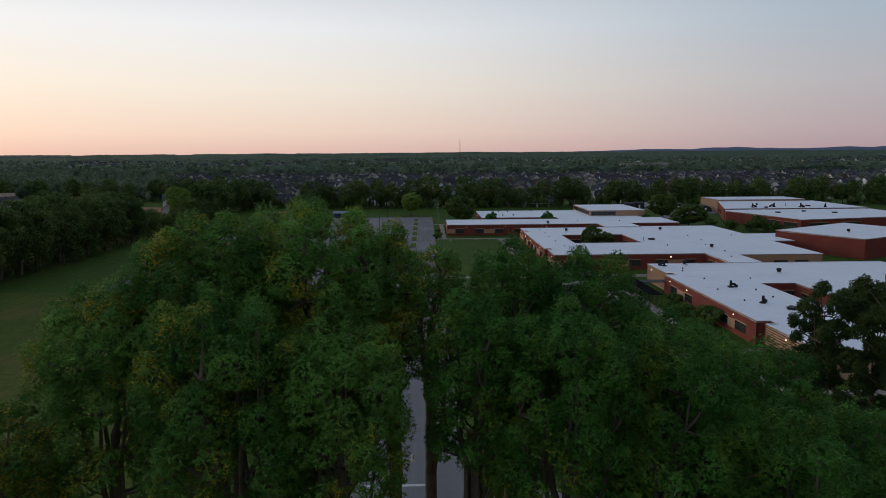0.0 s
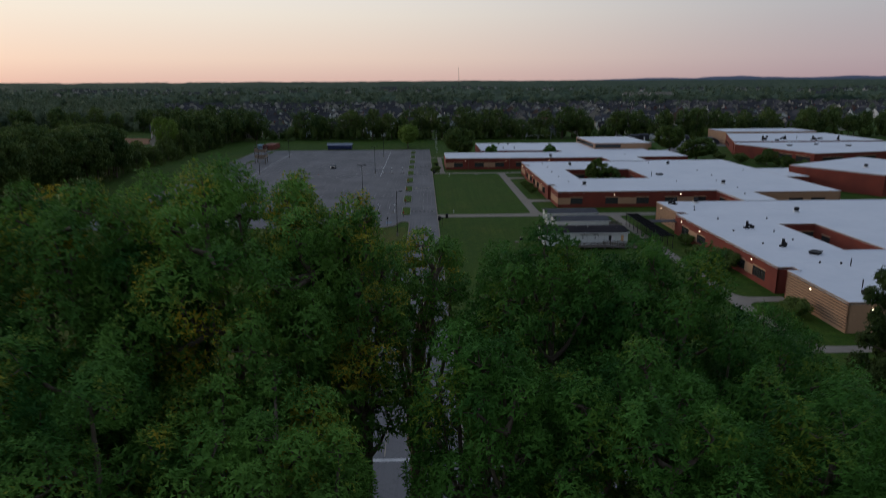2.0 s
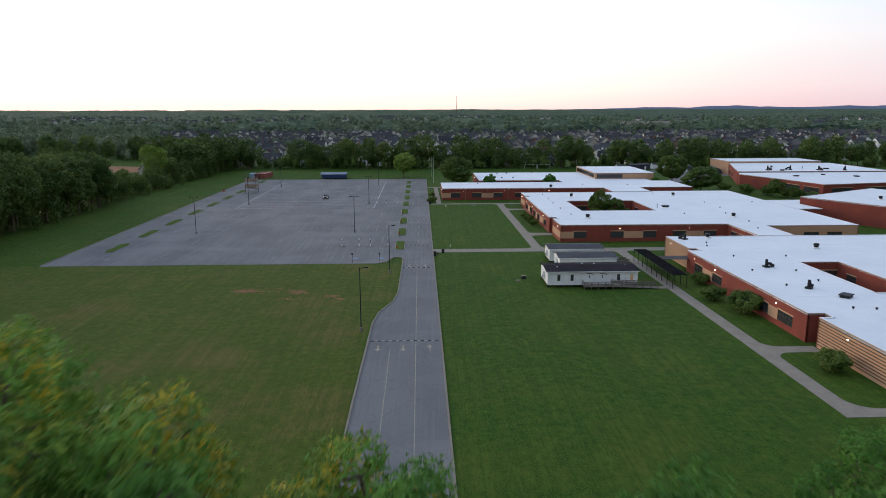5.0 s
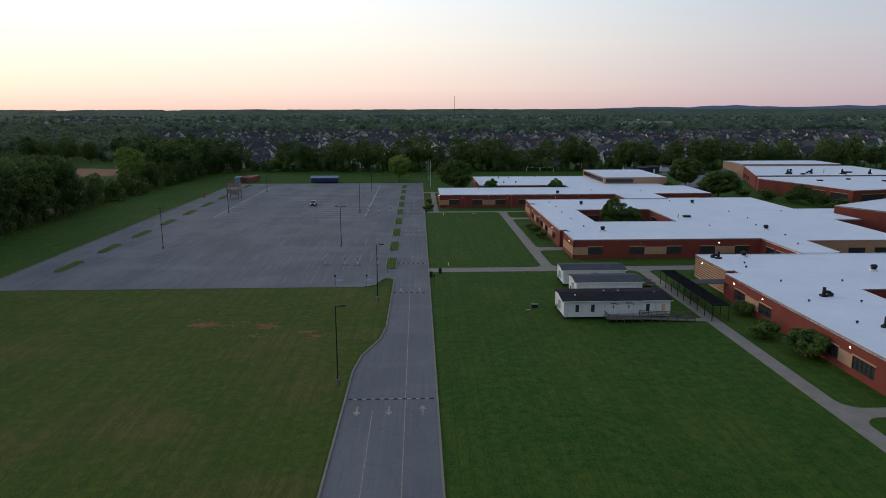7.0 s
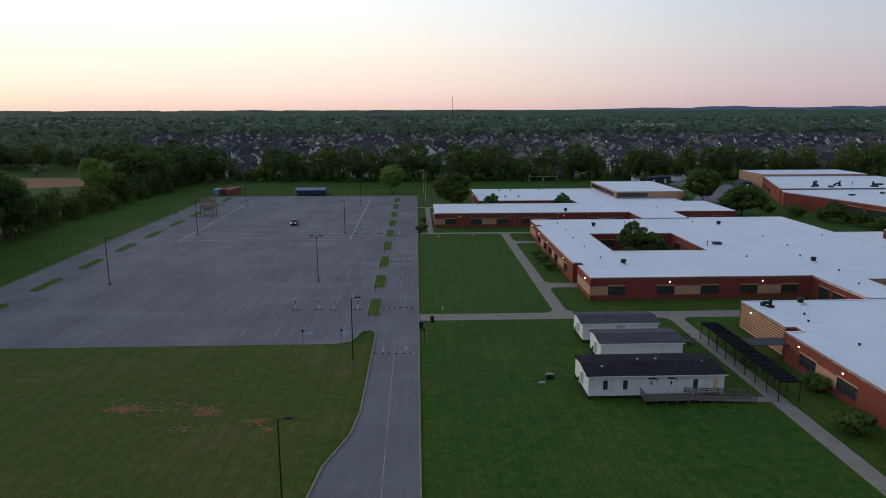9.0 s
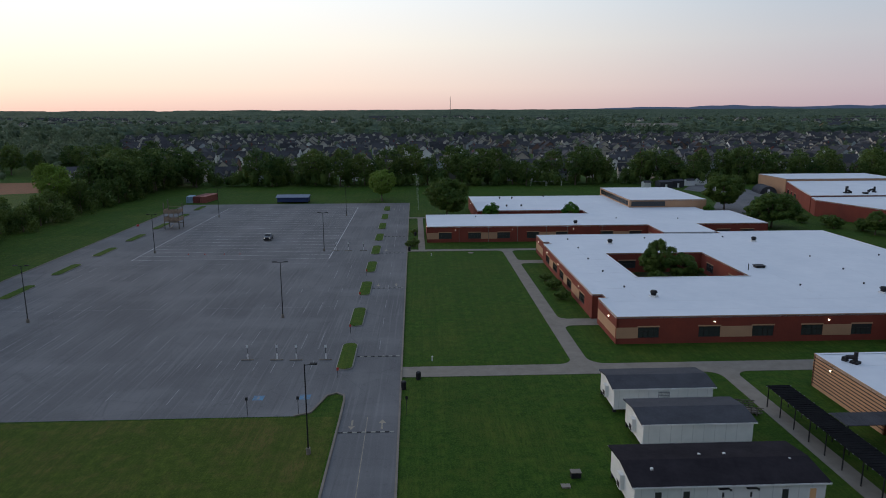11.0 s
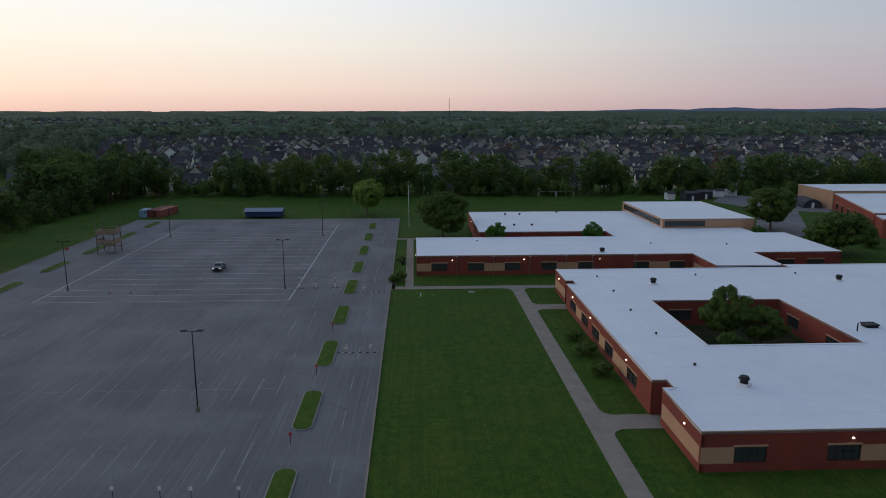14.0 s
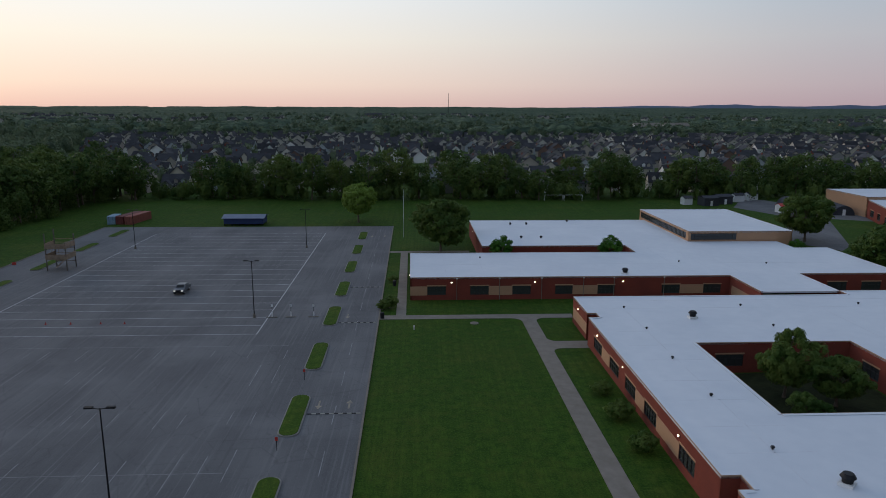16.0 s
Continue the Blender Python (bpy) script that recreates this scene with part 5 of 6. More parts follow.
def broken_soil(x, y, rx, ry, count, seed):
    """A bare patch: many small ragged crumbs of soil, densest in the middle."""
    pr, bm = random.Random(seed), bmesh.new()
    for k in range(count):
        cx, cy, r = x + pr.gauss(0, rx), y + pr.gauss(0, ry), pr.uniform(0.05, 0.24)
        bm.faces.new([bm.verts.new((cx + r * 1.5 * pr.uniform(0.4, 1.1) * math.cos(a), cy + r * pr.uniform(0.4, 1.1) * math.sin(a), 0.012 + 0.0004 * (k % 60)))
                      for a in (0, 0.8, 1.6, 2.4, 3.2, 4.0, 4.8, 5.6)])
    ob = new("soil_patch", from_bm("soil_patch", bm, M["soil"]))
    ob.matrix_basis = SITE
    tagged(ob, "bare reddish soil patch in the grass", "soil", "soil patches", "structure")


for k, (x, y, rx, ry, count) in enumerate(((-37.4, 61.4, 1.2, 0.7, 300), (-27.2, 60.4, 0.8, 0.6, 180), (-20.6, 57.0, 0.7, 0.6, 70), (-28.6, 55.6, 1.0, 0.5, 40), (-33.0, 62.0, 2.4, 1.0, 60), (-18.6, 55.0, 0.6, 0.5, 30))):
    broken_soil(x, y, rx, ry, count, k + 1)
for poly in ([(-246, 330), (-215, 322), (-186, 318), (-163, 326), (-158, 345), (-172, 362), (-198, 371), (-232, 366), (-250, 350)],):
    stripe(poly, M["soil"], "soil_patch", "bare soil of a building plot behind the trees", 0.06)
sheet("service_road", [(118, 238), (124, 244), (146, 290), (158, 284), (165, 287), (160, 300), (148, 338), (128, 318), (118, 300), (140, 285), (112, 246)][:7] + [(140, 340), (126, 317), (134, 295), (110, 250)],
      0.03, M["asphalt"], "grey asphalt service road behind the school", "road", SITE)

bump_seg = [from_bm("segment", boxes((-0.27, -0.11, 0, 0.27, 0.11, 0.05)), M[k]) for k in ("rubber", "bump_white")]
for y, x0, x1 in ((31.2, -11.3, -0.9), (80.0, -7.6, -0.9), (104.9, -7.5, -0.9), (145.4, -7.5, -0.9), (181.2, -7.5, -0.9), (205, -7.5, -0.9)):
    t = thing("speed_bump", "black and white rubber speed bump across the road", "speed bump", SITE @ pose(0, y, 0.034), "speed bumps")
    n = int((x1 - x0) / 0.54)
    for k in range(n):
        o = part("segment", bump_seg[1 if k % 2 else 0], None, t)
        o.location = (x0 + 0.27 + k * 0.54, 0, 0)


# ==== lamps, signs, bins ====
def light_pole(double):
    t = thing("light_pole", "tall dark metal parking lot light pole" + (" with twin heads" if double else " with a single head"), "light pole", group="light poles")
    bm = bmesh.new()
    add_tube(bm, (0, 0, 0), (0, 0, 0.7), 0.26, 0.24, 12)
    part("base", bm, M["kerb"], t, "round stained concrete base")
    bm = bmesh.new()
    add_tube(bm, (0, 0, 0.7), (0, 0, 10.3), 0.09, 0.06, 8)
    part("shaft", bm, M["dark"], t)
    for s in ((-1, 1) if double else (1,)):
        bm = bmesh.new()
        add_tube(bm, (0, 0, 10.2), (s * 0.75, 0, 10.3), 0.04, 0.04, 6)
        part("arm", bm, M["dark"], t)
        bm = boxes((min(s * 0.6, s * 1.35), -0.17, 10.28, max(s * 0.6, s * 1.35), 0.17, 10.44))
        part("lamp_head", bm, M["dark"], t)
    return t


for double, spots in ((True, ((-22.4, 125.5), (-22.6, 184.8), (-67.0, 125.0), (-66.7, 184.6), (-66.9, 245.6), (-22.6, 246.0))), (False, ((-13.1, 36.1), (-10.3, 75.3)))):
    first = light_pole(double)
    first.matrix_basis = SITE @ pose(*spots[0], 0)
    for x, y in spots[1:]:
        copy_thing(first, SITE @ pose(x, y, 0))


def sign_post(label, plate_mat, h, base=True):
    t = thing("sign_post", label, "sign", group="sign posts")
    bm = bmesh.new()
    add_tube(bm, (0, 0, 0), (0, 0, h), 0.035, 0.035, 6)
    part("post", bm, M["dark"], t)
    part("plate", boxes((-0.16, -0.05, h - 0.42, 0.16, -0.035, h)), plate_mat, t)
    if base:
        bm = bmesh.new()
        add_tube(bm, (0, 0, 0), (0, 0, 0.95), 0.11, 0.09, 10)
        part("base", bm, M["coping"], t, "white painted foot")
        part("wheel_stop", boxes((-0.95, -0.32, 0, 0.95, -0.16, 0.13)), M["kerb"], t, "stained concrete wheel stop")
    return t


sp = sign_post("white sign plate on a post with a white foot", M["coping"], 2.3)
spots = [(-23.7, 104.5), (-19.3, 104.3), (-16.4, 104.1), (-12.0, 104.0), (-19.5, 185.0), (-16.2, 185.0), (-12.2, 185.0)]
sp.matrix_basis = SITE @ pose(*spots[0], 0.03)
for x, y in spots[1:]:
    copy_thing(sp, SITE @ pose(x, y, 0.03))
rp = sign_post("small red sign on a thin post beside a parking island", M["red_sign"], 1.6, False)
rp.matrix_basis = SITE @ pose(-9.4, 96.5, 0.03)
for y in (116.0, 136.5, 156.0):
    copy_thing(rp, SITE @ pose(-9.4, y, 0.03))
bp = sign_post("dark thin post at the edge of the lot", M["dark"], 2.4, False)
bp.matrix_basis = SITE @ pose(-19.2, 85.2, 0)
copy_thing(bp, SITE @ pose(-13.0, 85.2, 0))
copy_thing(bp, SITE @ pose(0.3, 84.6, 0))

cone = thing("traffic_cone", "small red traffic cone on the marching field", "cone", SITE @ pose(-57.2, 182, 0.03), "traffic cones")
part("base", boxes((-0.18, -0.18, 0, 0.18, 0.18, 0.04)), M["red_sign"], cone)
bm = bmesh.new()
add_tube(bm, (0, 0, 0.04), (0, 0, 0.38), 0.11, 0.03, 10)
part("cone", bm, M["red_sign"], cone)
for x in (-53.0, -48.0, -44.0):
    copy_thing(cone, SITE @ pose(x, 182, 0.03))
barrier = thing("barrier", "red plastic barrier beside the lot's edge", "barrier", SITE @ pose(-88.0, 228, 0.03, 0, 0, 20) @ Matrix.Scale(0.7, 4))
bm = bmesh.new()
rings = [[bm.verts.new((e, p, z)) for p, z in ((-0.25, 0), (0.25, 0), (0.1, 0.9), (-0.1, 0.9))] for e in (-0.6, 0.6)]
bm.faces.new(rings[0][::-1]), bm.faces.new(rings[1])
for i in range(4):
    bm.faces.new((rings[0][i], rings[0][(i + 1) % 4], rings[1][(i + 1) % 4], rings[1][i]))
part("body", bm, M["red_sign"], barrier)

bin_t = thing("litter_bin", "black litter bin beside the walkway", "bin", SITE @ pose(1.8, 95.6, 0), "litter bins")
bm = bmesh.new()
add_tube(bm, (0, 0, 0), (0, 0, 1.0), 0.32, 0.36, 12)
part("body", bm, M["dark"], bin_t)
bm = bmesh.new()
add_tube(bm, (0, 0, 1.0), (0, 0, 1.15), 0.38, 0.25, 12)
part("lid", bm, M["dark"], bin_t)
for x, y in ((0.0, 183.6), (1.6, 206), (-0.2, 92.4)):
    copy_thing(bin_t, SITE @ pose(x, y, 0))
for x, y in ((3.9, 102.7), (5.6, 177.1)):
    t = thing("marker_post", "short white marker post in the lawn", "post", SITE @ pose(x, y, 0), "marker posts")
    bm = bmesh.new()
    add_tube(bm, (0, 0, 0), (0, 0, 0.6), 0.09, 0.09, 8)
    part("post", bm, M["coping"], t)
    bm = bmesh.new()
    add_tube(bm, (0, 0, 0.6), (0, 0, 0.75), 0.14, 0.1, 8)
    part("cap", bm, M["coping"], t)
for x, y, h in ((2.8, 260.5, 11.7), (2.5, 290.5, 10.0)):
    t = thing("flagpole", "tall bare white flagpole on the grass", "flagpole", SITE @ pose(x, y, 0), "flagpoles")
    bm = bmesh.new()
    add_tube(bm, (0, 0, 0), (0, 0, h), 0.055, 0.035, 8)
    part("shaft", bm, M["coping"], t)
    bm = bmesh.new()
    add_tube(bm, (0, 0, h), (0, 0, h + 0.16), 0.1, 0.1, 8)
    part("ball", bm, M["coping"], t)
for x in (58.2, 66.0):
    t = thing("goal", "white metal soccer goal on the playing field", "goal", SITE @ pose(x, 336.3, 0), "soccer goals")
    for a, b in (((0, 0, 0), (0, 0, 2.44)), ((7.3, 0, 0), (7.3, 0, 2.44)), ((0, 0, 2.44), (7.3, 0, 2.44)), ((0, 0, 2.44), (0, 1.8, 0)), ((7.3, 0, 2.44), (7.3, 1.8, 0))):
        bm = bmesh.new()
        add_tube(bm, a, b, 0.055, 0.055, 6)
        part("bar", bm, M["coping"], t)


cover_t = thing("manhole_cover", "round pale concrete manhole cover in the lawn", "manhole", SITE @ pose(16.0, 180.3, 0))
bm = bmesh.new()
add_tube(bm, (0, 0, 0), (0, 0, 0.1), 0.75, 0.72, 20)
part("ring", bm, M["concrete"], cover_t)
bm = bmesh.new()
add_tube(bm, (0, 0, 0.1), (0, 0, 0.13), 0.5, 0.48, 18)
part("lid", bm, M["kerb"], cover_t)


# ==== portable classrooms, deck and covered walk ====
def portable(label, x0, y0, x1, y1, roof_mat, openings=(), vented=False):
    t = thing("portable_classroom", label, "portable", SITE @ pose(x0, y0, 0), "portable classrooms")
    w, d, f, h = x1 - x0, y1 - y0, 0.55, 3.15
    part("body", boxes((0, 0, f, w, d, h)), M["siding"], t)
    for k in range(int(w / 2.4) + 1):
        for yy in (0.15, d - 0.45):
            part("pier", boxes((min(k * 2.4, w - 0.4), yy, 0, min(k * 2.4, w - 0.4) + 0.4, yy + 0.3, f)), M["dark"], t)
    part("floor_beam", boxes((0.05, 0.12, f - 0.2, w - 0.05, 0.3, f)), M["dark"], t)
    part("roof", gable_roof(0, w, 0, d, h, 0.45, True, 0.3, 0.14), roof_mat, t)
    for side in (0, 1):
        bm, xe = bmesh.new(), side * (w - 0.08)
        v = [(xe, 0, h), (xe, d, h), (xe, d / 2, h + 0.44)]
        lo = [bm.verts.new(p) for p in v]
        hi = [bm.verts.new((p[0] + 0.08, p[1], p[2])) for p in v]
        bm.faces.new(lo), bm.faces.new(hi[::-1])
        for i in range(3):
            bm.faces.new((lo[i], lo[(i + 1) % 3], hi[(i + 1) % 3], hi[i]))
        part("gable", bm, M["siding"], t)
    for k in range(int(w / 1.22)):
        part("batten", boxes((k * 1.22 + 0.6, -0.018, f, k * 1.22 + 0.66, 0.0, h - 0.05)), M["batten"], t)
    for kind, c in openings:
        if kind == "door":
            dr = part("door", boxes((c - 0.45, -0.05, f, c + 0.45, -0.005, f + 2.05)), M["siding"], t, "pale metal door")
            part("pane", boxes((c - 0.1, -0.06, f + 1.3, c + 0.1, -0.05, f + 1.8)), M["glass"], dr)
            part("canopy", boxes((c - 0.5, -0.28, f + 2.2, c + 0.5, -0.005, f + 2.26)), M["dark"], t)
            part("door_lamp", boxes((c + 0.62, -0.12, f + 1.95, c + 0.76, -0.005, f + 2.12)), M["dark"], t)
        elif kind == "louvre":
            lv = part("louvre", boxes((c - 0.7, -0.04, f + 1.0, c + 0.7, -0.005, f + 2.1)), M["frame_grey"], t, "grey louvred opening")
            for q in range(5):
                part("slat", boxes((c - 0.64, -0.09, f + 1.08 + q * 0.2, c + 0.64, -0.04, f + 1.16 + q * 0.2)), M["siding"], lv)
        else:
            wn_ = part("window", boxes((c - 0.3, -0.04, f + 0.75, c + 0.3, -0.005, f + 2.0)), M["amber"] if kind == "lit" else M["glass"], t)
            part("frame", boxes((c - 0.38, -0.05, f + 0.67, c - 0.3, -0.005, f + 2.08), (c + 0.3, -0.05, f + 0.67, c + 0.38, -0.005, f + 2.08),
                                (c - 0.3, -0.05, f + 0.67, c + 0.3, -0.005, f + 0.75), (c - 0.3, -0.05, f + 2.0, c + 0.3, -0.005, f + 2.08)), M["coping"], wn_)
    for yy in (-0.36, d + 0.28):
        part("eave", boxes((-0.3, yy, h - 0.08, w + 0.3, yy + 0.08, h + 0.06)), M["siding"], t, "white metal eave")
    for xx in (0.02, w - 0.1):
        part("corner_trim", boxes((xx, -0.03, f, xx + 0.08, -0.001, h - 0.08)), M["siding"], t)
    part("skirting", boxes((0.0, -0.02, f - 0.1, w, -0.001, f)), M["siding"], t)
    ac = part("air_conditioner", boxes((-0.45, d * 0.4, f + 0.5, -0.005, d * 0.4 + 1.0, f + 2.0)), M["siding"], t)
    part("grille", boxes((-0.47, d * 0.4 + 0.1, f + 0.6, -0.45, d * 0.4 + 0.9, f + 1.2)), M["dark"], ac)
    for xx, yy in ((0.12, 0.28), (0.43, 0.62), (0.57, 0.62), (0.9, 0.45)) if vented else ():
        part("roof_vent", boxes((xx * w, d * yy, h + 0.2, xx * w + 0.26, d * yy + 0.22, h + 0.56)), M["siding"], t)
    return t


portable("long white portable classroom with a dark low-pitched roof", 21.2, 61.9, 39.0, 69.3, M["darkroof"],
         [("window", 2.2), ("window", 4.8), ("door", 8.2), ("door", 10.8), ("window", 14.0), ("lit", 16.6)], True)
portable("small white portable classroom with a grey shingle roof", 26.1, 74.2, 38.3, 80.4, M["greyroof"])
portable("small white portable classroom with a grey shingle roof", 25.7, 83.8, 38.0, 89.8, M["greyroof"], [("louvre", 6.2)])

deck = thing("timber_deck", "weathered timber deck with a long railed ramp", "deck", SITE)
for k in range(19):
    part("board", boxes((28.0 + k * 0.3, 59.8, 0.5, 28.28 + k * 0.3, 61.8, 0.55)), M["wood"], deck)
for k in range(5):
    part("post", boxes((28.0 + k * 1.36, 59.78, 0, 28.1 + k * 1.36, 59.88, 1.5)), M["wood"], deck)
for z in (0.75, 1.0, 1.25, 1.45):
    part("rail", boxes((28.0, 59.72, z, 33.6, 59.78, z + 0.1)), M["wood"], deck)
    part("rail", boxes((27.94, 59.8, z, 28.0, 61.8, z + 0.1)), M["wood"], deck)
bm = bmesh.new()
add_prism(bm, [(33.6, 60.0), (42.6, 60.0), (42.6, 61.6), (33.6, 61.6)], 0.02, 0.08)
for v in bm.verts:
    if v.co.x < 35:
        v.co.z += 0.45
part("ramp", bm, M["wood"], deck)
for y in (59.95, 61.62):
    for z in (0.45, 0.72, 0.98):
        bm = bmesh.new()
        add_box(bm, 33.6, y, z, 42.6, y + 0.05, z + 0.09)
        for v in bm.verts:
            if v.co.x < 35:
                v.co.z += 0.45
        part("rail", bm, M["wood"], deck)
    for k in range(7):
        part("post", boxes((33.8 + k * 1.45, y + 0.05, 0, 33.9 + k * 1.45, y + 0.13, 1.55 - 0.07 * k)), M["wood"], deck)
sheet("walkway", [(42.6, 60), (44.4, 60), (44.4, 61.6), (42.6, 61.6)], 0.05, M["concrete"], "pale concrete pad at the ramp's foot", "walkway", SITE, depth=0.05)
steps = thing("timber_steps", "weathered timber steps behind the portable classrooms", "steps", SITE @ pose(2.0, 5.0, 0))
for k in range(6):
    part("tread", boxes((37.0 + k * 0.75, 77.2, 0.66 - 0.1 * k, 37.7 + k * 0.75, 79.2, 0.72 - 0.1 * k)), M["wood"], steps)
    for y in (77.1, 79.2):
        part("post", boxes((37.1 + k * 0.75, y, 0, 37.2 + k * 0.75, y + 0.1, 1.6 - 0.1 * k)), M["wood"], steps)
for y in (77.04, 79.3):
    for z in (0.75, 1.05, 1.35):
        bm = bmesh.new()
        add_box(bm, 37.0, y, z, 41.6, y + 0.06, z + 0.12)
        for v in bm.verts:
            if v.co.x > 40:
                v.co.z -= 0.45
        part("rail", bm, M["wood"], steps)

cover = thing("covered_walkway", "dark ribbed metal canopy over the concrete walkway", "canopy", SITE)
part("roof", boxes((45.2, 59.8, 2.7, 48.1, 84.8, 2.78)), M["canopy_black"], cover)
part("side_roof", boxes((48.1, 73.2, 2.86, 54.7, 76.4, 2.94)), M["greyroof"], cover)
rib_mesh = from_bm("rib", boxes((45.2, -0.04, 2.78, 48.1, 0.04, 2.83)), M["canopy_black"])
clip_mesh = from_bm("clip", boxes((-0.03, -0.035, 2.72, 0.03, 0.035, 2.79)), M["frame_grey"])
for k in range(50):
    o = part("rib", rib_mesh, None, cover)
    o.location = (0, 60.0 + k * 0.5, 0)
    if k % 2:
        for x in (45.14, 48.16):
            o = part("clip", clip_mesh, None, cover, "pale metal gutter clip")
            o.location = (x, 60.0 + k * 0.5, 0)
for k in range(13):
    part("side_rib", boxes((48.3 + k * 0.5, 73.2, 2.94, 48.38 + k * 0.5, 76.4, 2.98)), M["greyroof"], cover)
for k in range(9):
    for x in (45.25, 47.95):
        part("post", boxes((x, 59.9 + k * 3.05, 0, x + 0.1, 60.0 + k * 3.05, 2.7)), M["dark"], cover)
for x in (48.3, 54.4):
    part("post", boxes((x, 73.3, 0, x + 0.1, 73.4, 2.86)), M["dark"], cover)
for x, y, s in ((17.6, 69.2, 0.5), (16.2, 67.4, 0.42)):
    t = thing("utility_box", "small grey utility box in the lawn", "utility box", SITE @ pose(x, y, 0), "utility boxes")
    part("cabinet", boxes((-s, -s * 0.7, 0, s, s * 0.7, 1.2 * s if s > 0.45 else 0.12)), M["dark" if s > 0.45 else "concrete"], t)
    part("lid", boxes((-s - 0.04, -s * 0.7 - 0.04, 1.2 * s if s > 0.45 else 0.12, s + 0.04, s * 0.7 + 0.04, 1.2 * s + 0.06 if s > 0.45 else 0.16)), M["concrete"], t)


# ==== things round the lot ====
def car():
    t = thing("pickup_truck", "silver pickup truck parked with its headlights lit", "truck")
    prof = [(-2.65, 0.45), (2.65, 0.45), (2.7, 0.8), (2.6, 1.08), (1.35, 1.18), (0.75, 1.72), (-0.85, 1.75), (-1.15, 1.2), (-2.65, 1.15)]
    bm = bmesh.new()
    rings = []
    for x, k in ((-0.97, 0.0), (-0.9, 1.0), (0.9, 1.0), (0.97, 0.0)):
        rings.append([bm.verts.new((x * (0.86 if z > 1.3 else 1), y, z if k else z * 0.97)) for y, z in prof])
    for a, b in zip(rings, rings[1:]):
        for i in range(len(prof)):
            j = (i + 1) % len(prof)
            bm.faces.new((a[i], a[j], b[j], b[i]))
    bm.faces.new(rings[0]), bm.faces.new(rings[-1][::-1])
    part("body", bm, M["silver"], t)
    part("bed", boxes((-0.8, -2.55, 1.16, 0.8, -1.25, 1.2)), M["dark"], t, "dark open bed")
    bm = bmesh.new()
    v = [bm.verts.new(p) for p in ((-0.74, 1.3, 1.24), (0.74, 1.3, 1.24), (0.66, 0.82, 1.7), (-0.66, 0.82, 1.7))]
    bm.faces.new(v)
    bmesh.ops.solidify(bm, geom=bm.faces[:], thickness=-0.02)
    part("windscreen", bm, M["glass"], t)
    for s in (-1, 1):
        part("side_window", boxes((s * 0.86 - 0.02, -0.75, 1.27, s * 0.86 + 0.02, 0.65, 1.62)), M["glass"], t)
        part("headlight", boxes((s * 0.72 - 0.18, 2.62, 0.78, s * 0.72 + 0.18, 2.72, 0.98)), M["headlamp"], t, "lit headlight")
        for y in (1.7, -1.65):
            bm = bmesh.new()
            add_tube(bm, (s * 0.78, y, 0.38), (s * 0.99, y, 0.38), 0.38, 0.38, 18)
            wheel = part("wheel", bm, M["rubber"], t, "black tyre")
            bm = bmesh.new()
            add_tube(bm, (s * 0.985, y, 0.38), (s * 1.0, y, 0.38), 0.22, 0.2, 12)
            part("rim", bm, M["coping"], wheel)
    part("bumper", boxes((-0.9, 2.68, 0.42, 0.9, 2.8, 0.66)), M["dark"], t)
    part("grille", boxes((-0.5, 2.66, 0.72, 0.5, 2.72, 1.0)), M["dark"], t)
    return t


car().matrix_basis = SITE @ pose(-40.9, 202.6, 0.03, 0, 0, 182)


def container(label, mat, x, y, turn, l=12.0, w=2.44, h=2.6):
    t = thing("shipping_container", label, "container", SITE @ pose(x, y, 0.0, 0, 0, turn), "containers")
    part("body", boxes((-w / 2, -l / 2, 0.0, w / 2, l / 2, h - 0.04)), mat, t)
    rib = from_bm("rib", boxes((-w / 2 - 0.03, -0.1, 0.15, w / 2 + 0.03, 0.1, h - 0.1)), mat)
    for k in range(int(l / 0.5)):
        o = part("rib", rib, None, t)
        o.location = (0, -l / 2 + 0.3 + k * 0.5, 0)
    for s in (-1, 1):
        part("door", boxes((s * w / 4 - w / 4 + 0.04, -l / 2 - 0.05, 0.1, s * w / 4 + w / 4 - 0.04, -l / 2, h - 0.1)), mat, t)
        part("lock_bar", boxes((s * w / 4 - 0.03, -l / 2 - 0.09, 0.15, s * w / 4 + 0.03, -l / 2 - 0.05, h - 0.15)), M["dark"], t)


container("faded red shipping container at the edge of the lot", M["red_steel"], -83.2, 290.0, -8)
container("dark red shipping container at the edge of the lot", M["dark_red"], -86.0, 290.2, -8)
container("white and blue shipping container at the lot's edge", M["pale_blue"], -89.6, 287.2, 4, 6.0)

shed = thing("storage_shed", "blue metal storage shed on piers with a grey-blue roof", "shed", SITE @ pose(-53.6, 281.2, 0))
body = part("body", gable_body(0, 12.2, 0, 6.0, 1.9, 0.7, True), M["blue_steel"], shed)
body.location.z = 0.5
lid = part("roof", gable_roof(0, 12.2, 0, 6.0, 1.9, 0.7, True, 0.55, 0.12), M["blue_roof"], shed)
lid.location.z = 0.5
for k in range(6):
    for y in (0.1, 5.6):
        part("pier", boxes((k * 2.36, y, 0, k * 2.36 + 0.3, y + 0.3, 0.5)), M["dark"], shed)
for x in (0.6, 4.6, 8.6):
    part("door", boxes((x, -0.04, 0.6, x + 2.9, 0.0, 2.2)), M["blue_steel"], shed)

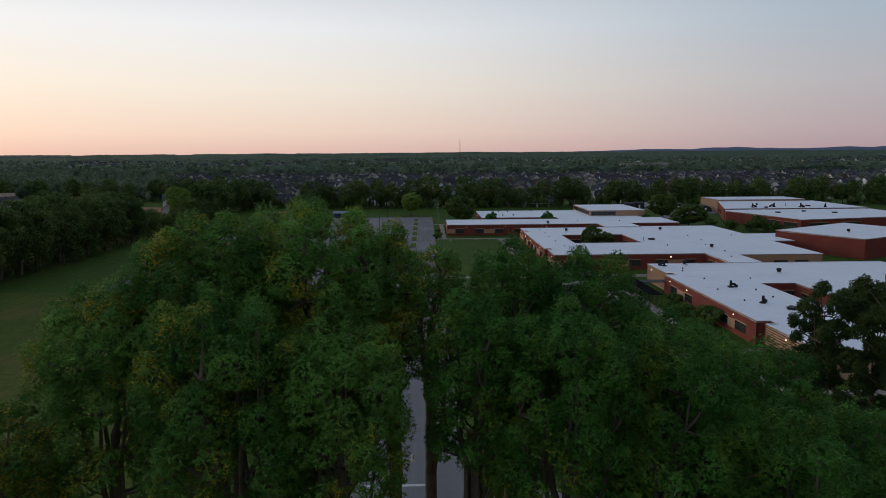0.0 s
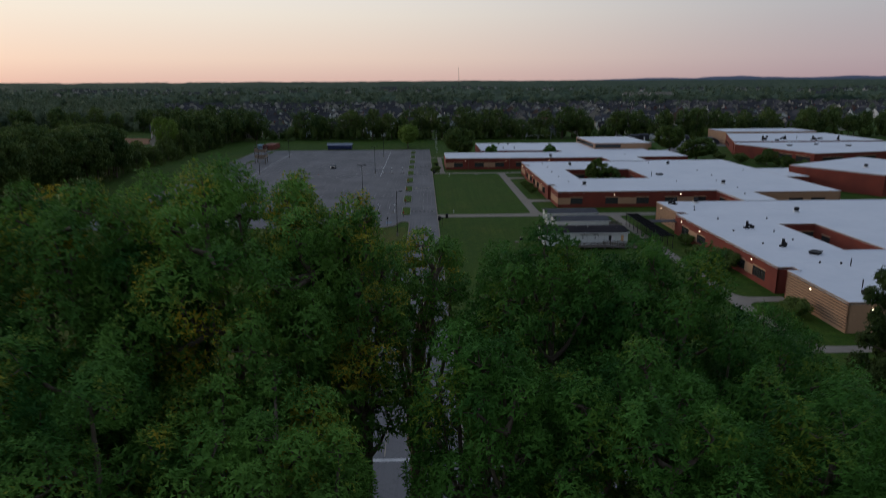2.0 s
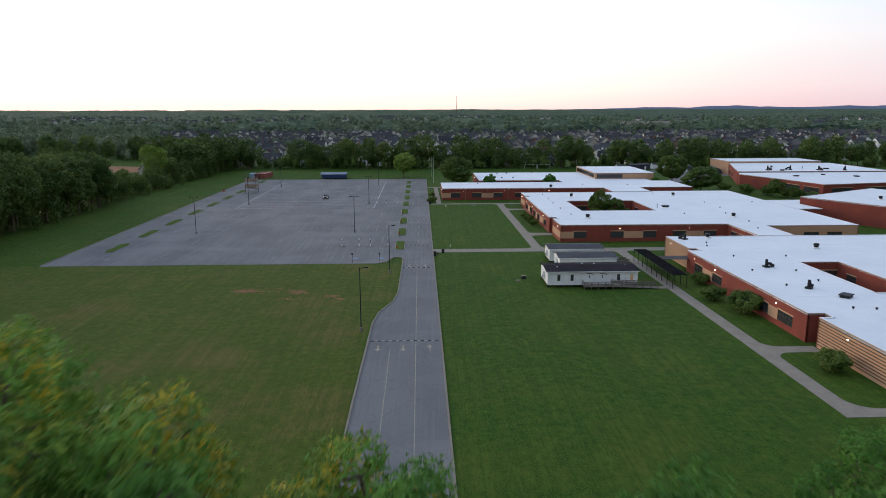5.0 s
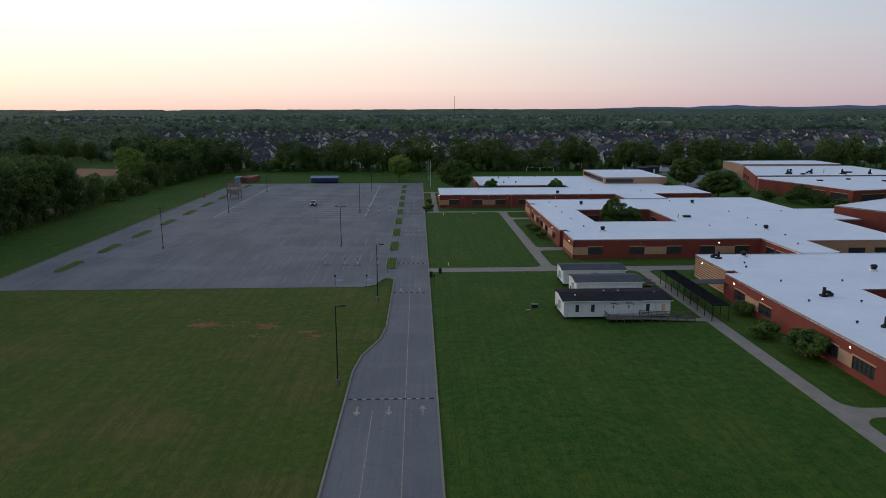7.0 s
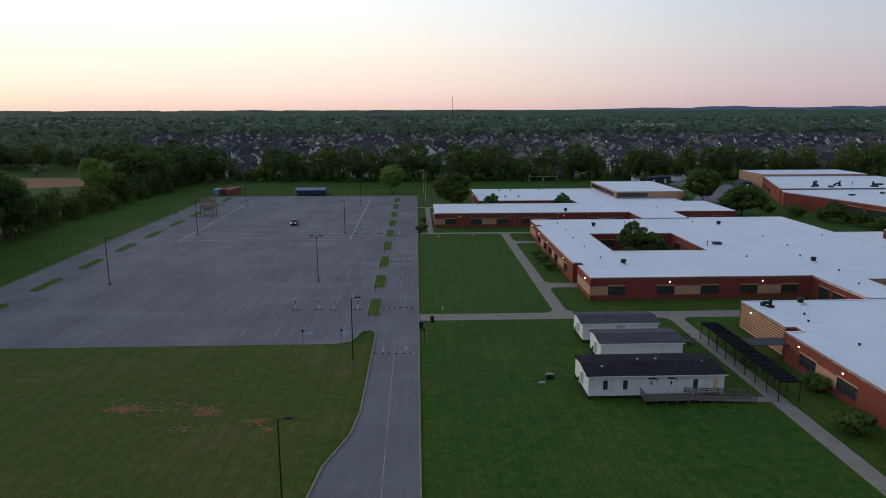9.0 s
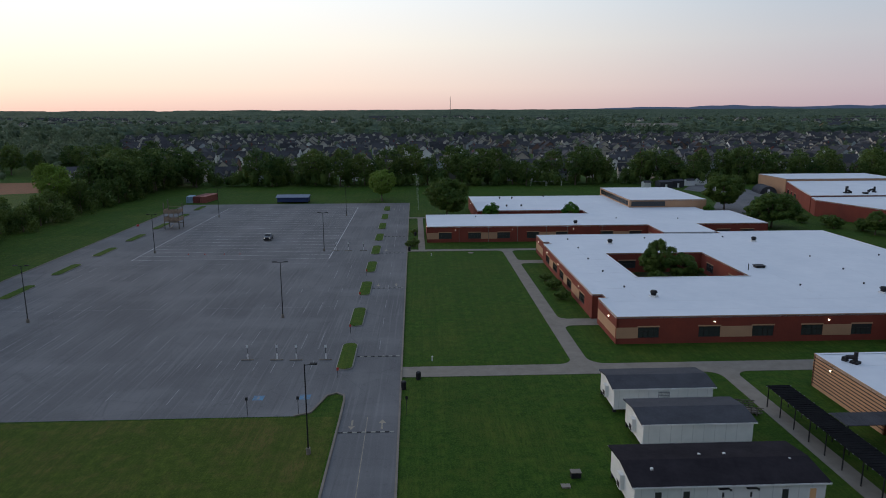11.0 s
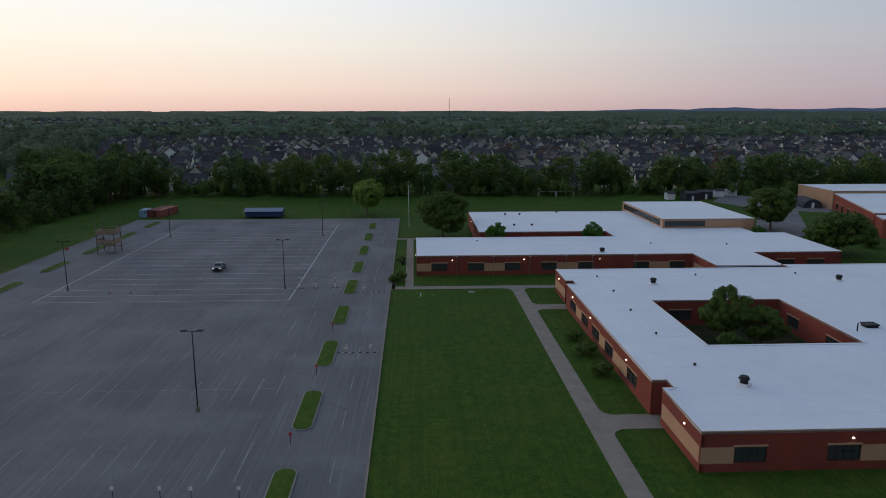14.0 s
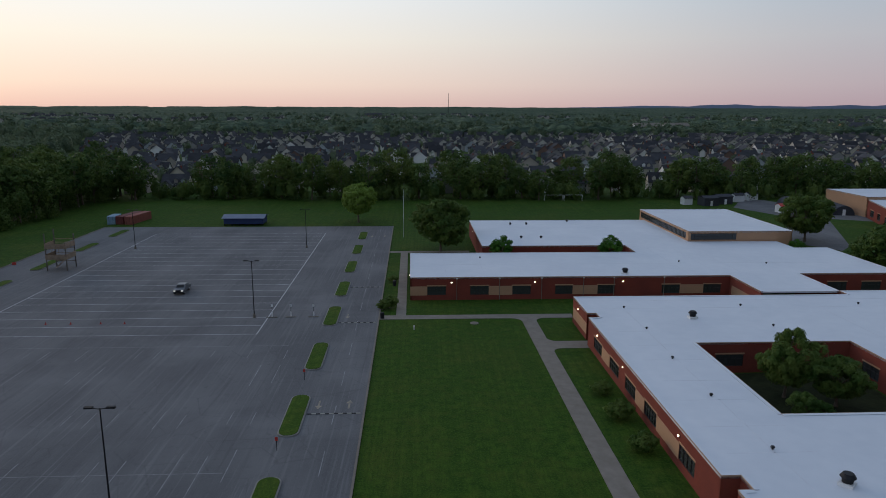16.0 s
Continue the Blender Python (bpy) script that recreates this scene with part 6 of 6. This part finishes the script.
tower = thing("viewing_tower", "two-level timber viewing tower beside the marching field", "tower", SITE @ pose(-77.2, 221.6, 0.03))
for x in (0, 4.4):
    for y in (0, 4.2):
        part("post", boxes((x, y, 0, x + 0.2, y + 0.2, 8.9 - 0.25 * x if y else 8.5 - 0.45 * x)), M["wood"], tower)
for z in (2.5, 5.0):
    for k in range(15):
        part("board", boxes((0.05 + k * 0.3, 0.1, z, 0.33 + k * 0.3, 4.3, z + 0.08)), M["ply"], tower)
    for box in ((0, -0.04, z + 0.1, 4.6, 0.0, z + 1.25), (-0.04, 0, z + 0.1, 0.0, 4.4, z + 1.25), (4.6, 0, z + 0.1, 4.64, 4.4, z + 1.25)):
        part("panel", boxes(box), M["ply"], tower, "raw plywood side panel")
for k in range(9):
    part("tread", boxes((1.0 + k * 0.28, 1.6, 0.26 + k * 0.26, 1.3 + k * 0.28, 2.6, 0.3 + k * 0.26)), M["ply"], tower)
for z in (3.2, 4.4, 5.7, 6.5):
    part("rail", boxes((0.0, 4.36, z, 4.6, 4.42, z + 0.12)), M["ply"], tower)
for x in (1.5, 3.0):
    part("stud", boxes((x, 0.0, 2.5, x + 0.1, 0.1, 6.2)), M["ply"], tower)
part("brace", boxes((0.2, 4.2, 1.4, 4.4, 4.26, 1.55)), M["ply"], tower)
part("stringer", boxes((1.0, 1.52, 2.1, 3.6, 1.6, 2.4)), M["ply"], tower)


# ==== on the roofs and walls ====
def vent(kind, x, y, z, turn=0.0, size=1.0):
    m = SITE @ pose(x, y, z, 0, 0, turn) @ Matrix.Scale(size, 4)
    if kind == "fan":
        t = thing("roof_fan", "dark mushroom roof fan on a white curb", "roof fan", m, "roof fans")
        part("curb", boxes((-0.6, -0.6, -0.02, 0.6, 0.6, 0.3)), M["coping"], t)
        bm = bmesh.new()
        add_tube(bm, (0, 0, 0.3), (0, 0, 0.75), 0.45, 0.5, 14)
        part("drum", bm, M["dark"], t)
        bm = bmesh.new()
        add_tube(bm, (0, 0, 0.8), (0, 0, 1.15), 0.68, 0.45, 14)
        part("cap", bm, M["dark"], t)
    elif kind == "hatch":
        t = thing("roof_hatch", "flat dark roof unit on a low curb", "roof unit", m, "roof units")
        part("curb", boxes((-0.9, -0.7, -0.02, 0.9, 0.7, 0.35)), M["dark"], t)
        part("lid", boxes((-1.05, -0.85, 0.35, 1.05, 0.85, 0.5)), M["dark"], t)
    elif kind == "unit":
        t = thing("roof_duct", "dark roof duct with a fan housing", "roof unit", m, "roof ducts")
        part("base", boxes((-0.5, -0.5, -0.02, 0.5, 0.5, 0.3)), M["dark"], t)
        bm = bmesh.new()
        add_tube(bm, (0, 0, 0.3), (0, 0, 1.5), 0.28, 0.25, 10)
        part("flue", bm, M["dark"], t)
        bm = bmesh.new()
        add_tube(bm, (0.1, 0, 0.75), (1.1, 0.2, 0.6), 0.3, 0.25, 10)
        part("duct", bm, M["dark"], t)
        part("motor", boxes((0.9, -0.2, -0.02, 1.5, 0.5, 0.55)), M["dark"], t)
    elif kind == "pipe":
        t = thing("vent_pipe", "thin dark vent pipe on the roof", "pipe", m, "vent pipes")
        bm = bmesh.new()
        add_tube(bm, (0, 0, -0.02), (0, 0, 1.3), 0.09, 0.09, 8)
        part("pipe", bm, M["dark"], t)
    else:
        t = thing("roof_vent", "small dark roof vent cap", "roof vent", m @ Matrix.Scale(1.7 if y > 230 else 0.95, 4), "roof vents")
        bm = bmesh.new()
        add_tube(bm, (0, 0, -0.02), (0, 0, 0.22), 0.12, 0.12, 8)
        part("neck", bm, M["dark"], t)
        bm = bmesh.new()
        add_tube(bm, (0, 0, 0.2), (0, 0, 0.36), 0.24, 0.16, 8)
        part("cap", bm, M["dark"], t)


for kind, spots in (("fan", ((49, 168), (43.1, 120.1), (85.2, 168.9), (84.6, 120.4), (82.4, 75.6), (64, 88.9), (47.3, 197))),
                    ("hatch", ((72.6, 141.2), (64.9, 36.9))),
                    ("unit", ((62.7, 58.5), (61.9, 42.4), (58.7, 12.4), (58.0, 87.3))),
                    ("pipe", ((69.3, 139.1), (66.0, 28.5), (60.3, 16.5))),
                    ("cap", ((39.9, 173.7), (40, 162.9), (39.3, 150.8), (59.7, 174.4), (59.6, 163.6), (39.3, 139), (39.9, 126.6), (80, 174.7), (72.8, 126.2), (85.2, 126.6),
                             (88.7, 150.4), (88.6, 138.3), (104.7, 150.9), (85.1, 112.1), (82.2, 101.2), (66.6, 54.9), (66.4, 47.3), (59.2, 44.5), (62, 30.5), (60.8, 68.2), (71.6, 67.9),
                             (58.6, 55.6), (65.2, 29.8), (61.2, 82.7), (59.8, 79.1), (32.7, 255), (37.2, 254.9), (32.6, 234.8), (37.6, 234.7), (49.7, 259.5), (20, 212), (62, 207), (80, 205)))):
    for i, (x, y) in enumerate(spots):
        vent(kind, x, y, ROOF - 0.02, i * 40)
vent("fan", 168, 262, 6.08)
for i, (x, y) in enumerate(((160, 250), (166, 248), (172, 252), (180, 256), (184, 249), (191, 255), (196, 248))):
    vent(("unit", "hatch", "unit", "pipe")[i % 4], x, y, 6.08, i * 70, 1.1 if i % 2 else 1.4)
for i, (x, y) in enumerate(((160, 225), (175, 230), (185, 222))):
    vent("hatch", x, y, 5.58, i * 50)
vent("fan", 140, 140, 6.48)


def wall_lamp(x, y, z, nx, ny):
    t = thing("wall_lamp", "small lit wall lamp on the brick wall", "wall lamp", SITE @ pose(x, y, z, 0, 0, math.degrees(math.atan2(-nx, ny)) + 180), "wall lamps")
    part("housing", boxes((-0.16, -0.08, -0.02, 0.16, 0.0, 0.24)), M["dark"], t)
    part("lens", boxes((-0.11, -0.17, 0.03, 0.11, -0.08, 0.18)), M["lamp"], t)


for x in (48.9, 67.5):
    wall_lamp(x, 108.47, 3.45, 0, -1)
for y in (112.5, 131.5, 150.5, 163.0, 176.5):
    wall_lamp(32.77 if 122 < y < 168 else 33.17, y, 3.4, -1, 0)
for x in (12.9, 29.0, 46.3):
    wall_lamp(x, 194.97, 3.4, 0, -1)
for y in (87, 70.4, 60.2, 37, 19):
    wall_lamp(53.67 if 28 < y < 74 else (54.77 if y > 76 else 54.17), y, 3.5, -1, 0)
wall_lamp(57.6, 9.77, 3.4, 0, -1)
wall_lamp(21.77, 250, 3.4, -1, 0)
wall_lamp(4.87, 201, 3.4, -1, 0)
for x in (13.9, 22.2, 30.4, 38.6, 44.6, 54.5):
    t = thing("downpipe", "pale rainwater pipe on the brick wall", "downpipe", SITE @ pose(x, 194.9, 0), "downpipes")
    part("pipe", boxes((-0.05, -0.05, 0, 0.05, 0.07, ROOF - 0.1)), M["concrete"], t)
    part("head", boxes((-0.14, -0.09, ROOF - 0.35, 0.14, 0.07, ROOF - 0.1)), M["coping"], t)
# doors in the recesses
for x, y in ((34.56, 169.8), (34.56, 120.8), (56.36, 75.5), (56.16, 27.2)):
    t = thing("door", "dark glazed double door in a brick recess", "door", SITE @ pose(x, y, 0), "school doors")
    for s in (-1, 1):
        leaf = part("leaf", boxes((-0.05, s * 0.46 - 0.45, 0.02, 0.0, s * 0.46 + 0.45, 2.15)), M["frame"], t)
        part("pane", boxes((-0.06, s * 0.46 - 0.3, 0.9, -0.05, s * 0.46 + 0.3, 1.95)), M["glass"], leaf)
        part("handle", boxes((-0.12, s * 0.1 - 0.02, 0.9, -0.05, s * 0.1 + 0.02, 1.2)), M["coping"], leaf)
for x, y, w, d, h, turn, mat, lab in ((111.5, 326, 3.4, 3.0, 2.6, 10, "siding", "small grey garden shed with white door"), (119, 323.5, 6, 5, 3.0, 8, "greyroof", "grey storage shed behind the hall"),
                                      (126.5, 328, 6, 5, 3.0, 8, "greyroof", "grey storage shed behind the hall"), (135.5, 334, 5, 2.6, 2.6, 20, "coping", "white trailer behind the hall"),
                                      (143, 338, 5, 2.6, 2.6, 20, "coping", "white trailer behind the hall"), (138, 304.5, 3.6, 3.6, 2.5, 5, "siding", "small booth with a red roof")):
    t = thing("outbuilding", lab, "shed", SITE @ pose(x, y, 0, 0, 0, turn), "outbuildings")
    part("body", gable_body(-w / 2, w / 2, -d / 2, d / 2, h, 0.7, True), M[mat], t)
    part("roof", gable_roof(-w / 2, w / 2, -d / 2, d / 2, h, 0.7, True, 0.2, 0.1), M["red_sign"] if "booth" in lab else M["greyroof"], t)
    part("door", boxes((-0.5, -d / 2 - 0.03, 0, 0.5, -d / 2, 2.0)), M["coping"], t)
for x, y, turn in ((157, 303, 80), (148, 318, 70)):
    t = thing("arched_shelter", "rounded grey shelter behind the school", "shelter", SITE @ pose(x, y, 0, 0, 0, turn), "shelters")
    bm = bmesh.new()
    prof = [(3.6 * math.cos(k * math.pi / 10), 3.4 * math.sin(k * math.pi / 10)) for k in range(11)]
    rings = [[bm.verts.new((e, p, z)) for p, z in prof] for e in (-6, 6)]
    bm.faces.new(rings[0][::-1]), bm.faces.new(rings[1])
    for i in range(10):
        bm.faces.new((rings[0][i], rings[0][i + 1], rings[1][i + 1], rings[1][i]))
    part("shell", bm, M["greyroof"], t)
    part("door", boxes((-6.04, -0.5, 0, -6.0, 0.5, 2.1)), M["coping"], t)

# ==== far landmarks ====
mast = thing("radio_mast", "thin lattice radio mast on the horizon", "mast", pose(112, 2900, 0))
for a in range(3):
    bm = bmesh.new()
    c, s_ = math.cos(a * 2.094), math.sin(a * 2.094)
    add_tube(bm, (c * 2.2, s_ * 2.2, 0), (c * 0.5, s_ * 0.5, 92), 0.5, 0.35, 5)
    part("leg", bm, M["dark"], mast)
for k in range(12):
    part("brace", boxes((-1.6 + 0.1 * k, -1.6 + 0.1 * k, 6 + 7 * k, 1.6 - 0.1 * k, 1.6 - 0.1 * k, 6.5 + 7 * k)), M["dark"], mast)
for x, y, w, d, h, mat, lab in ((330, 1060, 40, 14, 11, "coping", "white apartment block among far trees"), (378, 1075, 36, 14, 11, "coping", "white apartment block among far trees"),
                                (-150, 2300, 55, 24, 10, "tan", "long tan warehouse among far woods"), (700, 1150, 60, 20, 9, "tan", "low tan building among far trees"),
                                (820, 1120, 50, 20, 9, "tan", "low tan building among far trees"), (-620, 1250, 40, 14, 9, "coping", "pale building among far trees")):
    t = thing("far_building", lab, "building", pose(x, y, 0, 0, 0, 6), "far buildings")
    part("wall", gable_body(-w / 2, w / 2, -d / 2, d / 2, h, d * 0.3, True), M[mat], t)
    part("roof", gable_roof(-w / 2, w / 2, -d / 2, d / 2, h, d * 0.3, True, 0.6, 0.4), M["greyroof" if mat != "coping" else "concrete"], t)
    for k in range(int(w / 6)):
        part("window", boxes((-w / 2 + 2 + k * 6, -d / 2 - 0.05, h * 0.55, -w / 2 + 4.5 + k * 6, -d / 2, h * 0.8)), M["glass"], t)
